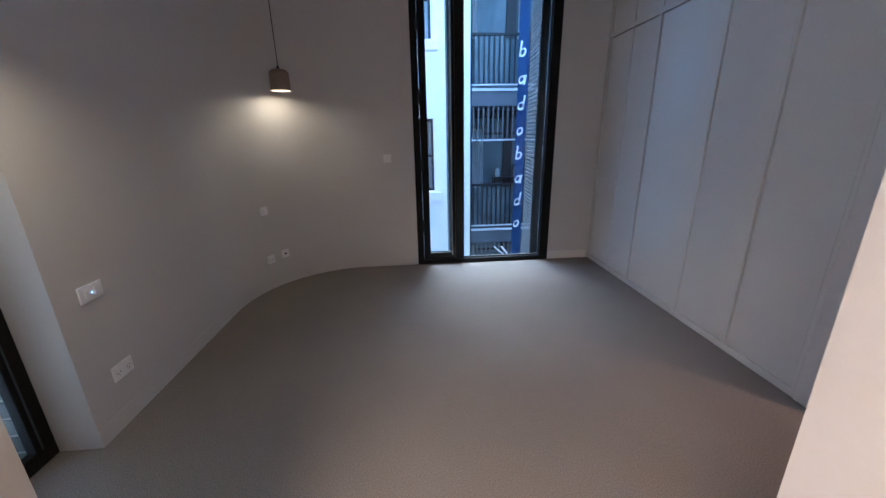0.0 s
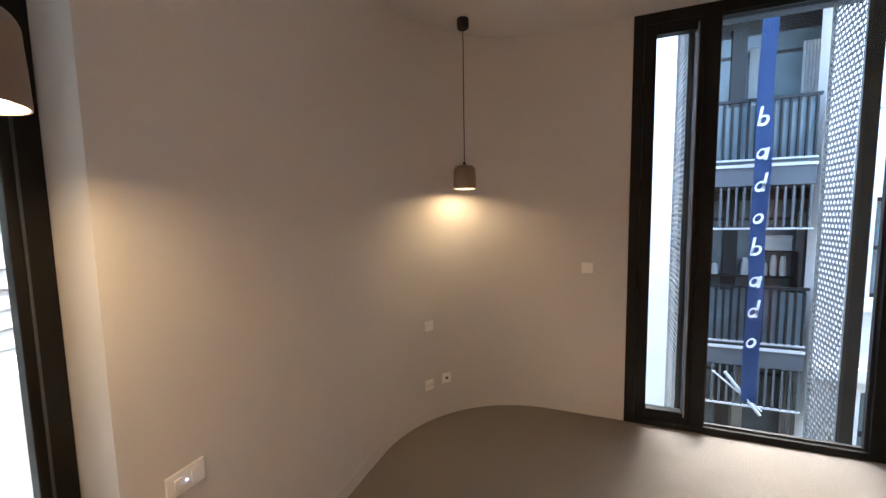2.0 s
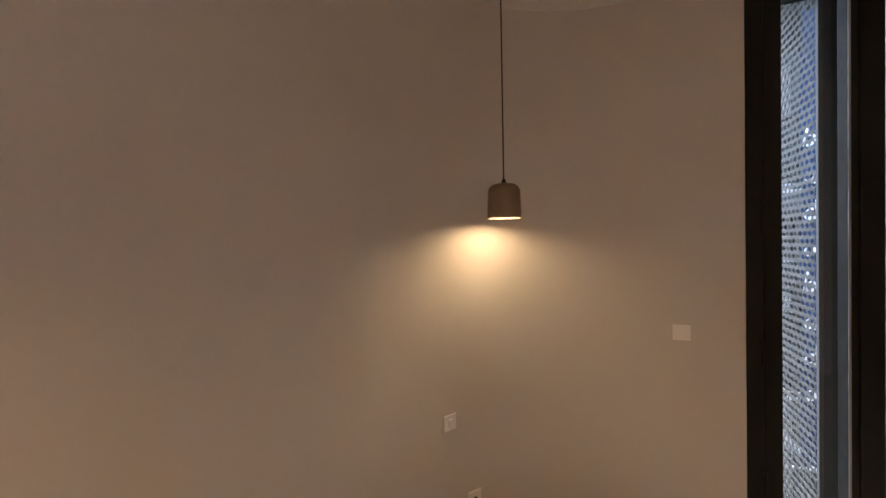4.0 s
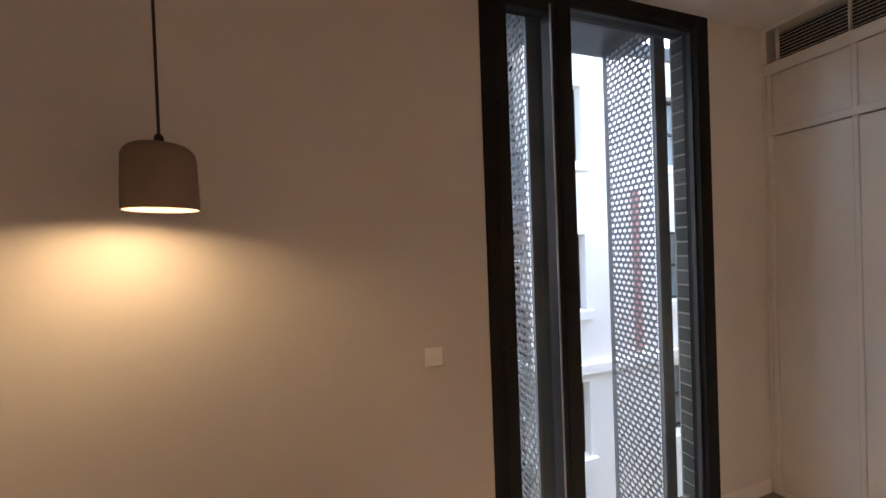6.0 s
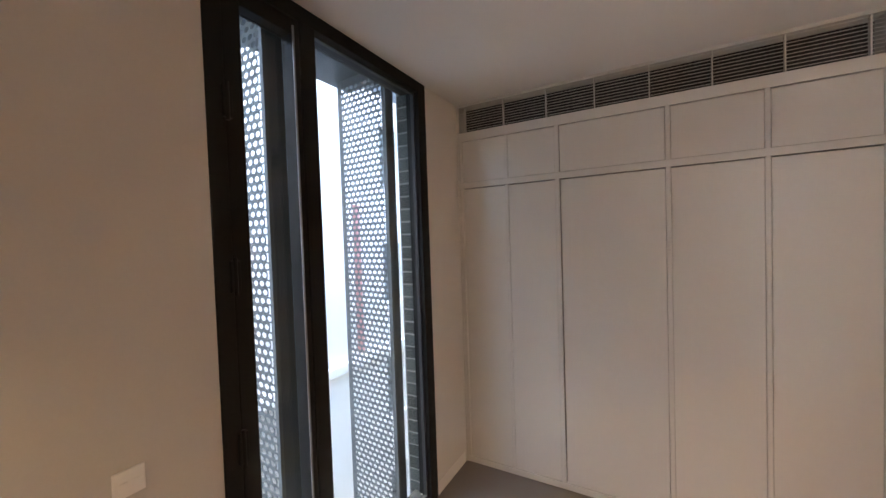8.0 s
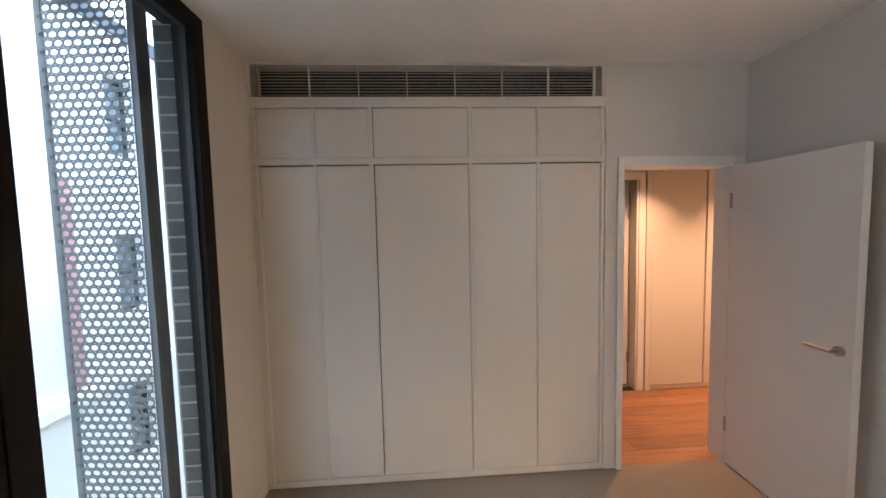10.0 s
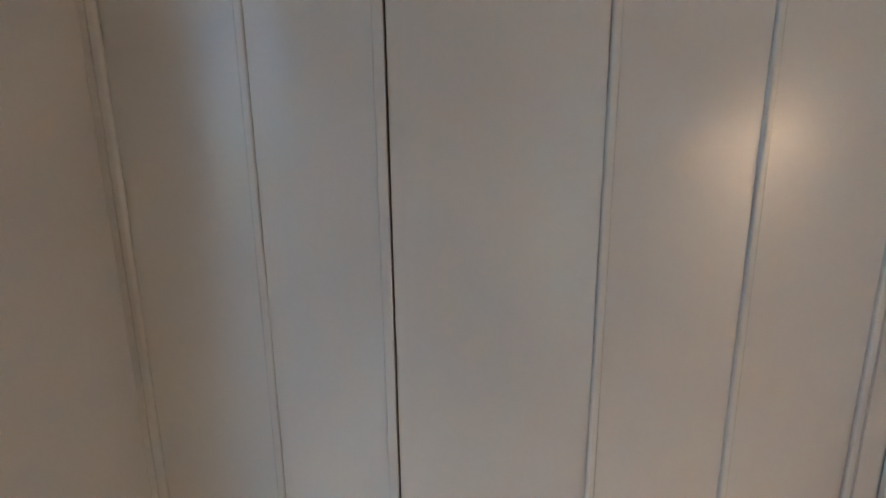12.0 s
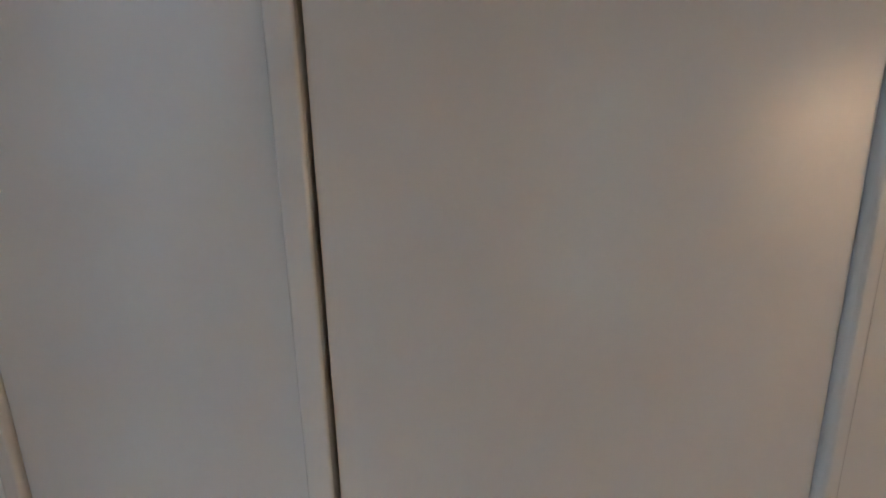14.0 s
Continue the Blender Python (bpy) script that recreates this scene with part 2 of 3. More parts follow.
setting("bulkhead", boxed(0.108, 0.76, -2.232, -0.001, 2.495, H - 0.001), PLASTER, "off-white bulkhead behind the air grille", "wall")
# back wall with the opening through which the walk begins
OPEN0, OPEN1 = -2.33, -1.25
setting("wall_south", joined(boxed(-3.62, OPEN0, -3.33, -3.19, -0.2, H), boxed(OPEN1, 0.13, -3.33, -3.19, -0.2, H),
                             boxed(OPEN0, OPEN1, -3.33, -3.19, 2.25, H)), PLASTER, "off-white painted wall with a wide doorless opening", "wall")
# lobby behind the start
setting("lobby_floor", boxed(-2.9, -0.7, -5.6, -3.19, -0.2, 0.0), CARPET, "taupe carpet in the lobby behind the opening", "carpet floor")
setting("lobby_wall", joined(boxed(-3.0, -2.9, -5.7, -3.33, -0.2, 2.4), boxed(-0.7, -0.6, -5.7, -3.33, -0.2, 2.4),
                             boxed(-2.9, -0.7, -5.7, -5.6, -0.2, 2.4)), PLASTER, "off-white painted lobby walls", "wall")
setting("lobby_ceiling", boxed(-3.0, -0.6, -5.7, -3.33, 2.4, 2.5), CEIL, "white painted lobby ceiling", "ceiling")

# skirting: a thin flush strip that follows the walls
BT, BH = 0.003, 0.085
INNER = [(CX + (CR - BT) * math.cos(a), CY + (CR - BT) * math.sin(a)) for a in (radians(90 + 90 * k / 36) for k in range(37))]
skirt = [(-1.803, 0.0)] + ARC + [(WX, -2.207)] + [(WX + BT, -2.207)] + INNER[::-1] + [(-1.803, -BT)]
setting("baseboard_1", prism(skirt, 0.001, BH), PLASTER, "low off-white skirting following the curved wall", "skirting", smooth=True)
setting("baseboard_2", boxed(-0.437, -0.02, -BT, 0.0, 0.001, BH), TRIM, "low off-white skirting beside the window", "skirting")
setting("baseboard_3", boxed(OPEN1 + 0.003, -0.01, -3.19, -3.18, 0.001, BH), TRIM, "low off-white skirting on the back wall", "skirting")


# ---------------------------------------------------------------- window in the north wall
def bar(parent, name, x0, x1, y0, y1, z0, z1, mat=None, label="", bevel=0.003):
    return part(name, boxed(x0, x1, y0, y1, z0, z1, bevel=bevel), mat or BLACK, parent, label)


window_1 = thing("window_1", "tall black aluminium window from carpet to ceiling", "window", kind="structure")
bar(window_1, "frame_jamb", -1.80, -1.737, -0.006, 0.066, 0.0, H)
bar(window_1, "frame_jamb", -0.525, -0.44, -0.006, 0.066, 0.0, H)
bar(window_1, "frame_head", -1.737, -0.525, -0.006, 0.125, 2.635, H)
bar(window_1, "frame_sill", -1.737, -0.525, -0.006, 0.066, 0.0, 0.045)
bar(window_1, "mullion", -1.410, -1.332, -0.004, 0.066, 0.045, 2.635)
sash = part("sash", joined(boxed(-1.734, -1.668, -0.001, 0.064, 0.05, 2.63, bevel=0.004), boxed(-1.450, -1.413, -0.001, 0.064, 0.05, 2.63, bevel=0.004),
                           boxed(-1.668, -1.450, -0.001, 0.064, 0.05, 0.118, bevel=0.004), boxed(-1.668, -1.450, -0.001, 0.064, 2.565, 2.63, bevel=0.004)),
            BLACK, window_1, "narrow black opening sash")
for hz in (0.35, 0.95, 1.55, 2.15):
    part("hinge", joined(boxed(-1.752, -1.716, -0.016, -0.002, hz, hz + 0.11, bevel=0.004), rod((-1.735, -0.014, hz - 0.01), (-1.735, -0.014, hz + 0.12), 0.007)), BLACK, sash)
part("glazing_bead", boxed(-1.449, -1.441, -0.006, -0.0015, 0.09, 2.6), SEAL, sash, "pale grey sealing bead")
for nm, q in (("pane", (-1.668, -1.450, 0.047, 0.053, 0.118, 2.565)), ("pane", (-1.332, -0.525, 0.046, 0.054, 0.045, 2.635))):
    pane = part(nm, boxed(*q), GLASS, window_1, "clear glass pane")
    pane.visible_shadow = False
for q in ((-1.331, -1.320, 0.022, 0.0455, 0.059, 2.621), (-0.537, -0.526, 0.022, 0.0455, 0.059, 2.621),
          (-1.331, -0.526, 0.022, 0.0455, 0.046, 0.058), (-1.331, -0.526, 0.022, 0.0455, 2.622, 2.634)):
    part("gasket", boxed(*q), RUBBER, window_1)

part("jamb_lining", boxed(-0.462, -0.441, 0.067, 0.127, 0.0, 2.69), BLACK, window_1, "thin dark metal lining")

# recess outside: soffit, ledge, brick reveals
setting("window_soffit", boxed(-1.80, -0.32, 0.127, 0.76, 2.86, 2.95), SOFFIT, "grey metal soffit over the window recess", "soffit")
setting("window_ledge", joined(boxed(-1.80, -0.41, 0.067, 0.20, -0.14, -0.030), boxed(-1.47, -1.30, 0.242, 0.42, -0.72, -0.600), boxed(-0.57, -0.42, 0.242, 0.42, -0.72, -0.600), boxed(-1.80, -0.34, 0.242, 0.30, -0.80, -0.721)), LEDGE, "dark metal ledge outside the window", "ledge")


def perforated(cells, rows, pitch_u, pitch_v, r):
    """A sheet with round holes in staggered rows, in the u-v plane (u along y, v along z), with thickness along x."""
    verts, faces = [], []
    n, t = 12, 0.003
    for side in (-1, 1):
        base_x = side * t / 2
        for j in range(rows):
            for i in range(cells):
                cu, cv = (i + (0.5 if j % 2 else 1.0)) * pitch_u, (j + 0.5) * pitch_v
                k0 = len(verts)
                for k in range(n):
                    a = 2 * math.pi * (k + 0.5) / n
                    c, s = math.cos(a), math.sin(a)
                    q = max(abs(c) / (pitch_u / 2), abs(s) / (pitch_v / 2))
                    verts.append((base_x, cu + c / q, cv + s / q))
                    verts.append((base_x, cu + 1.40 * r * c, cv + r * s))
                for k in range(n):
                    a, b = k0 + 2 * k, k0 + 2 * ((k + 1) % n)
                    f = (a, b, b + 1, a + 1)
                    faces.append(f if side > 0 else f[::-1])
    half = len(verts) // 2
    for c in range(cells * rows):
        for k in range(n):
            a, b = c * 2 * n + 2 * k + 1, c * 2 * n + 2 * ((k + 1) % n) + 1
            faces.append((a, b, b + half, a + half))
    me = bpy.data.meshes.new("perforated_sheet")
    me.from_pydata(verts, [], faces)
    me.materials.append(SCREEN)
    return me, (cells + 0.5) * pitch_u, rows * pitch_v


SHEET, SW, SH = perforated(9, 86, 0.0455, 0.0390, 0.0132)


def shutter(x, y, post_w, turn, label):
    ob = thing("shutter", label, "shutter", group="perforated shutters")
    ob.matrix_world = pose(x, y, -0.599, 0, 0, turn)
    sheet = new("perforated_sheet", SHEET)
    sheet.parent, sheet.location = ob, (0, 0.018, 0.05)
    for y0, y1 in ((0.0, 0.026), (SW + 0.002, SW + 0.034)):
        part("stile", boxed(0.002, 0.014, y0, y1, 0.0, 3.458, bevel=0.002), SCREEN, ob)
    for z0, z1 in ((0.0, 0.075), (0.045 + SH, 3.458)):
        part("rail", boxed(0.002, 0.012, 0.026, SW - 0.006, z0, z1), SCREEN, ob)
    part("edge_lip", boxed(-0.004, 0.0015, -0.001, 0.021, 0.0, 3.458), SCREEN, ob, "pale folded edge")
    part("post", boxed(0.015, post_w, 0.004, 0.050, 0.0, 3.458, bevel=0.003), POST, ob, "dark steel post")
    return ob


shutter(-1.455, 0.180, 0.142, -2.7, "grey perforated metal shutter folded out beside narrow sash")
shutter(-0.556, 0.226, 0.078, -5.5, "grey perforated metal shutter folded out by brick reveal")


# ---------------------------------------------------------------- window in the west wall
window_2 = thing("window_2", "black aluminium window reaching from carpet to ceiling", "window", kind="structure")
for a in ((-2.290, -2.212), (-3.19, -3.09)):
    part("frame_jamb", boxed(-3.425, -3.386, a[0], a[1], 0.0, H, bevel=0.003), BLACK, window_2)
part("frame_head", boxed(-3.425, -3.386, -3.09, -2.290, 2.62, H, bevel=0.003), BLACK, window_2)
part("frame_sill", boxed(-3.425, -3.386, -3.09, -2.290, 0.0, 0.07, bevel=0.003), BLACK, window_2)
pane = part("pane", boxed(-3.412, -3.405, -3.09, -2.290, 0.07, 2.62), GLASS, window_2, "clear glass pane")
pane.visible_shadow = False
part("gasket", boxed(-3.386, -3.382, -2.268, -2.262, 0.07, 2.62), POST, window_2, "thin dull sealing line")
setting("west_sill", boxed(-3.75, -3.426, -3.19, -2.21, -0.2, -0.01), POST, "dark metal ledge outside the side window", "ledge")
# slab added above the view, drawn outward to dim the daylight coming in
setting("west_lintel", boxed(-4.45, -3.48, -3.4, -1.6, H + 0.05, H + 0.25), SOFFIT, "grey metal slab added to shade the side window", "soffit")


# ---------------------------------------------------------------- wardrobe
wardrobe = thing("wardrobe", "built-in off-white wardrobe with framed doors and upper lockers", "wardrobe")
POSTS = [(-0.030, 0.026), (-0.383, 0.023), (-0.730, 0.030), (-1.353, 0.028), (-1.792, 0.026), (-2.216, 0.028)]
MID0, MID1, TOP0, TOP1, BASE = 2.080, 2.122, 2.428, 2.492, 0.045
# carcass coloured near-black, so that the door gaps read as deep shade
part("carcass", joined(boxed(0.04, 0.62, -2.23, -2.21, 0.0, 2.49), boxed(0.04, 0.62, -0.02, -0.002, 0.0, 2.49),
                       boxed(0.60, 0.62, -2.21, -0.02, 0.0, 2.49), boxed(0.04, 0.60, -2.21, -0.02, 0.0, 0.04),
                       boxed(0.04, 0.60, -2.21, -0.02, 2.092, 2.11)), GAP_SHADE, wardrobe, "wardrobe interior coloured near-black for shade in the gaps")
part("filler", boxed(0.002, 0.04, -0.017, -0.001, 0.0, 2.492), JOINERY, wardrobe)


def bead(x0, x1, y0, y1, r):
    out = [(x1, y1), (x1, y0)]
    out += [(x0 + r - r * math.sin(a), y0 + r - r * math.cos(a)) for a in (radians(q) for q in range(0, 91, 15))]
    out += [(x0 + r - r * math.cos(a), y1 - r + r * math.sin(a)) for a in (radians(q) for q in range(0, 91, 15))]
    return out


for i, (y, w) in enumerate(POSTS):
    for z0, z1 in ((BASE, MID0), (MID1, TOP0)):
        part("stile", prism(bead(0.004 if i == 1 else 0.001, 0.038, y - w / 2, y + w / 2, 0.006 if i == 1 else 0.004 if i == 2 else 0.009), z0 - 0.004, z1 + 0.004), JOINERY, wardrobe)
for z0, z1 in ((MID0, MID1), (TOP0, TOP1), (0.004, BASE)):
    part("rail", boxed(-0.001, 0.04, -2.230, -0.017, z0, z1, bevel=0.003), JOINERY, wardrobe)
GAPS = [(0.0010, 0.0003), (0.0003, 0.0003), (0.0050, 0.0018), (0.0004, 0.0006), (0.0016, 0.0010)]
for i in range(5):
    ya, yb = POSTS[i][0] - POSTS[i][1] / 2, POSTS[i + 1][0] + POSTS[i + 1][1] / 2
    g0, g1 = GAPS[i]
    part("door", boxed(0.011, 0.033, yb + g1, ya - g0, BASE + 0.003, MID0 - 0.006, bevel=0.0015), JOINERY, wardrobe)
    part("locker_door", boxed(0.011, 0.033, yb + g1, ya - min(g0, 0.003), MID1 + 0.003, TOP0 - 0.004, bevel=0.0015), JOINERY, wardrobe)

grille = thing("air_grille", "long off-white linear air grille with dark slots above wardrobe", "air grille")
G0, G1, GA, GB = 2.497, 2.680, -2.205, -0.026
# flat black sheet: the slots' shade is put into its colour
part("duct", boxed(0.101, 0.106, GA, GB, G0, G1), UNLIT, grille, "black sheet standing for the duct's shade behind the blades")
for a in ((GA - 0.03, -0.002, G1, H - 0.002), (GA - 0.03, GA, G0, G1), (GB, -0.002, G0, G1)):
    part("frame", boxed(0.0, 0.10, *a), JOINERY, grille)
for k in range(10):
    z = G0 + 0.009 + k * (G1 - G0 - 0.018) / 9
    part("blade", boxed(0.010, 0.015, GA, GB, z - 0.0011, z + 0.0011), JOINERY, grille)
for k in range(8):
    y = GB - 0.045 - k * (GB - GA - 0.09) / 7
    part("spacer", boxed(0.006, 0.03, y - 0.003, y + 0.003, G0, G1), JOINERY, grille)

# ---------------------------------------------------------------- door to the hall
D0, D1, DH = -2.357, -3.090, 2.040
frame_1 = thing("door_frame", "off-white painted door frame with flat architrave", "door frame", kind="structure")
part("jamb", boxed(-0.004, 0.134, D0, D0 + 0.022, 0.0, DH), TRIM, frame_1)
part("jamb", boxed(-0.004, 0.134, D1 - 0.022, D1, 0.0, DH), TRIM, frame_1)
part("head", boxed(-0.004, 0.134, D1 - 0.022, D0 + 0.022, DH, DH + 0.022), TRIM, frame_1)
part("architrave", boxed(-0.018, -0.0045, D0 + 0.003, D0 + 0.045, 0.0, DH + 0.066, bevel=0.002), TRIM, frame_1)
part("architrave", boxed(-0.018, -0.0045, D1 - 0.085, D1 - 0.003, 0.0, DH + 0.066, bevel=0.002), TRIM, frame_1)
part("architrave", boxed(-0.018, -0.0045, D1 - 0.003, D0 + 0.003, DH + 0.003, DH + 0.066, bevel=0.002), TRIM, frame_1)
part("stop", boxed(0.05, 0.075, D0 - 0.012, D0, 0.0, DH), TRIM, frame_1)
part("strike_plate", boxed(-0.001, 0.045, D0 - 0.0015, D0, 0.97, 1.05), STEEL, frame_1, "small steel strike plate")

door_1 = thing("door_1", "flat off-white door standing open against the back wall", "door", kind="structure",
               at=pose(-0.020, D1 + 0.004, 0.012, 0, 0, -1.5))
part("leaf", boxed(-0.735, 0.0, -0.042, 0.0, 0.0, 2.022, bevel=0.002), TRIM, door_1)
handle = part("door_handle", joined(rod((-0.675, -0.001, 1.02), (-0.675, 0.012, 1.02), 0.026, 28), rod((-0.675, 0.01, 1.02), (-0.675, 0.05, 1.02), 0.009),
                                    rod((-0.68, 0.05, 1.02), (-0.555, 0.05, 1.02), 0.0095)), STEEL, door_1, "bronze-tinted steel lever handle", smooth=True)
for z in (0.22, 1.75):
    part("hinge", boxed(-0.004, 0.012, -0.012, 0.006, z, z + 0.1, bevel=0.002), STEEL, door_1)

# ---------------------------------------------------------------- hall beyond the door
setting("hall_floor", boxed(0.02, 1.30, -5.0, -1.0, -0.2, -0.016), UNLIT, "timber sub-floor of the hall", "floor")
setting("hall_ceiling", boxed(0.13, 3.2, -5.0, -1.0, 2.40, 2.5), CEIL, "white hall ceiling", "ceiling")
HX = 1.10
setting("hall_wall_east", joined(boxed(HX, HX + 0.12, -5.0, -3.14, -0.2, 2.4), boxed(HX, HX + 0.12, -2.34, -1.0, -0.2, 2.4),
                                 boxed(HX, HX + 0.12, -3.14, -2.34, 2.09, 2.4)), PLASTER, "off-white hall wall with a doorway", "wall")
setting("hall_wall_west", joined(boxed(0.13, 0.15, -5.0, -3.112, -0.2, 2.4), boxed(0.13, 0.15, -2.335, -1.0, -0.2, 2.4),
                                 boxed(0.13, 0.15, -3.112, -2.335, 2.062, 2.4)), PLASTER, "off-white hall wall around the bedroom door", "wall")
setting("hall_wall_ends", joined(boxed(0.15, HX, -5.0, -4.9, -0.2, 2.4), boxed(0.15, HX, -1.1, -1.0, -0.2, 2.4)), PLASTER, "off-white hall end walls", "wall")
setting("far_room", joined(boxed(3.1, 3.2, -5.0, -1.0, -0.2, 2.4), boxed(1.22, 3.1, -1.1, -1.0, -0.2, 2.4), boxed(1.22, 3.1, -5.0, -4.9, -0.2, 2.4),
                           boxed(1.22, 3.1, -4.9, -1.1, -0.2, -0.01)), PLASTER, "pale room behind the hall door", "wall")
frame_2 = thing("door_frame", "off-white door frame across the hall", "door frame", kind="structure")
part("architrave", boxed(HX - 0.014, HX - 0.001, -3.20, -3.135, 0.0, 2.15, bevel=0.002), TRIM, frame_2)
part("architrave", boxed(HX - 0.014, HX - 0.001, -3.135, -2.34, 2.085, 2.15, bevel=0.002), TRIM, frame_2)
part("jamb", boxed(HX, HX + 0.12, -3.138, -3.118, 0.0, 2.085), TRIM, frame_2)
door_2 = thing("door_2", "flat white door standing ajar across the hall", "door", kind="structure", at=pose(HX + 0.118, -3.112, 0.01, 0, 0, -28))
part("leaf", boxed(-0.002, 0.036, 0.004, 0.76, 0.0, 2.070, bevel=0.002), TRIM, door_2)
for z in (0.24, 1.70):
    part("hinge", boxed(-0.012, 0.0, -0.008, 0.012, z, z + 0.1, bevel=0.002), STEEL, door_2, "dark steel butt hinge")
cupboard = thing("hall_cupboard", "flush off-white hall cupboard with two tall doors", "cupboard")
for a in ((-3.80, -3.26), (-4.36, -3.82)):
    part("door", boxed(HX - 0.022, HX - 0.003, a[0], a[1], 0.055, 2.30, bevel=0.002), JOINERY, cupboard)
part("plinth", boxed(HX - 0.006, HX - 0.001, -4.36, -3.26, 0.004, 0.040), TRIM, cupboard, "pale recessed plinth")
part("stile", boxed(HX - 0.026, HX - 0.003, -3.256, -3.205, 0.0, 2.30, bevel=0.002), JOINERY, cupboard)

# ---------------------------------------------------------------- pendants and small fittings
def pendant(x, y):
    ob = thing("pendant_lamp", "taupe clay pendant lamp hanging lit on a thin black cord", "pendant lamp", group="bedside pendant lamps")
    ob.location = (x, y, RIM)
    out = [(0.0745, 0.0), (0.0750, 0.004), (0.0735, 0.06), (0.0715, 0.105)]
    out += [(0.0715 - 0.034 * (1 - math.cos(a)), 0.118 + 0.034 * math.sin(a)) for a in (radians(q) for q in range(0, 91, 15))]
    out += [(0.03, 0.1545), (0.013, 0.156), (0.0, 0.156)]
    ins = [(0.0, 0.148), (0.03, 0.146), (0.06, 0.125), (0.0685, 0.10), (0.0705, 0.05), (0.0715, 0.001), (0.0745, 0.0)]
    part("shade", turned(ins + out[1:], 48), SHADE, ob, smooth=True)
    part("diffuser", turned([(0.0, 0.020), (0.068, 0.020), (0.0685, 0.026), (0.0, 0.026)], 40), GLOW, ob, "glowing warm white lens")
    part("cord_grip", turned([(0.0, 0.156), (0.010, 0.156), (0.009, 0.172), (0.004, 0.178), (0.0, 0.178)], 20), CORD, ob, smooth=True)
    part("cord", rod((0, 0, 0.172), (0, 0, H - RIM - 0.05), 0.0032, 10), CORD, ob, smooth=True)
    part("ceiling_rose", turned([(0.0, H - RIM), (0.035, H - RIM), (0.038, H - RIM - 0.006), (0.038, H - RIM - 0.05), (0.032, H - RIM - 0.06), (0.0, H - RIM - 0.06)], 32),
         CORD, ob, "round black ceiling rose", smooth=True)


for px, py in PENDANTS:
    pendant(px, py)


def plate(m, label, w, h, kind):
    """A wall plate; its local y points out of the wall."""
    ob = thing("wall_socket" if kind != "switch" else "wall_switch", label, "wall socket" if kind != "switch" else "switch", at=m, group="wall plates")
    part("plate", boxed(-w / 2, w / 2, 0.0005, 0.0088, -h / 2, h / 2, bevel=0.003), PLASTIC, ob)
    if kind == "socket":
        for s in (-1, 1):
            part("rocker", boxed(s * w * 0.25 - 0.008, s * w * 0.25 + 0.008, 0.0091, 0.012, h * 0.18, h * 0.36, bevel=0.001), PLASTIC, ob)
            for dx, turn in ((-0.009, 25), (0.009, -25), (0.0, 0)):
                bm = boxed(-0.001, 0.001, 0.0091, 0.0098, -0.006, 0.006)
                bmesh.ops.transform(bm, matrix=Matrix.Translation((s * w * 0.25 + dx, 0, -0.012 if dx == 0 else 0.0)) @ Matrix.Rotation(radians(turn), 4, "Y"), verts=bm.verts[:])
                part("slot", bm, GAP_SHADE, ob)
    elif kind == "switch":
        n = 2 if w > 0.09 else 1
        for s in range(n):
            x = (s - (n - 1) / 2) * 0.05
            part("rocker", boxed(x - 0.011, x + 0.011, 0.0091, 0.0125, -0.018, 0.018, bevel=0.0015), PLASTIC, ob)
        part("indicator", boxed(-0.002, 0.002, 0.0091, 0.0128, -0.003, 0.001), LED, ob, "small blue indicator light")
    elif kind == "data":
        part("jack", boxed(-0.010, 0.010, 0.0091, 0.0105, -0.009, 0.007), GAP_SHADE, ob)
    else:
        for s in (-1, 1):
            part("button", boxed(s * 0.015 - 0.010, s * 0.015 + 0.010, 0.0091, 0.0115, -0.012, 0.006, bevel=0.001), PLASTIC, ob)
    return ob


def on_arc(deg, z):
    a = radians(deg)
    return pose(CX + CR * math.cos(a), CY + CR * math.sin(a), z, 0, 0, deg + 90)


plate(pose(WX, -2.045, 0.665, 0, 0, -90), "white double switch plate with a blue indicator", 0.116, 0.072, "switch")
plate(pose(WX, -2.010, 0.262, 0, 0, -90), "white double power point low on the wall", 0.116, 0.072, "socket")
plate(on_arc(149.5, 0.692), "white switch plate on the curved wall", 0.072, 0.072, "switch")
plate(on_arc(149.8, 0.268), "white power point low on the curved wall", 0.072, 0.072, "socket")
plate(on_arc(140.5, 0.282), "white data outlet low on the curved wall", 0.072, 0.072, "data")
plate(pose(-2.054, 0.0, 1.075, 0, 0, 180), "small white control plate beside the window", 0.074, 0.074, "control")

smoke = thing("smoke_alarm", "round white smoke alarm on the ceiling", "smoke alarm", at=pose(-0.807, -1.479, H))
part("base", turned([(0.0, 0.0), (0.040, 0.0), (0.040, -0.010), (0.0, -0.010)], 36), PLASTIC, smoke, smooth=True)
part("cover", turned([(0.037, -0.010), (0.036, -0.018), (0.030, -0.030), (0.016, -0.034), (0.0, -0.035)], 36), PLASTIC, smoke, smooth=True)

# rings lie out of view; the one at y -4.20 marks the extra lamp
for nm, x, y in (("hall", 0.62, -3.06), ("hall", 0.62, -4.20), ("lobby", -2.50, -4.50)):
    dl = thing("downlight", "white recessed ceiling downlight placed out of view, lit", "downlight", at=pose(x, y, 2.40), group="downlights")
    part("trim_ring", turned([(0.052, 0.0), (0.058, -0.004), (0.048, -0.006), (0.047, 0.0)], 32), PLASTIC, dl, smooth=True)

# ---------------------------------------------------------------- the lane outside
GZ = -6.6
setting("ground", boxed(-400, 400, -400, 400, GZ - 0.5, GZ), ROAD, "dark asphalt lane between the buildings", "road")
OY = 5.0
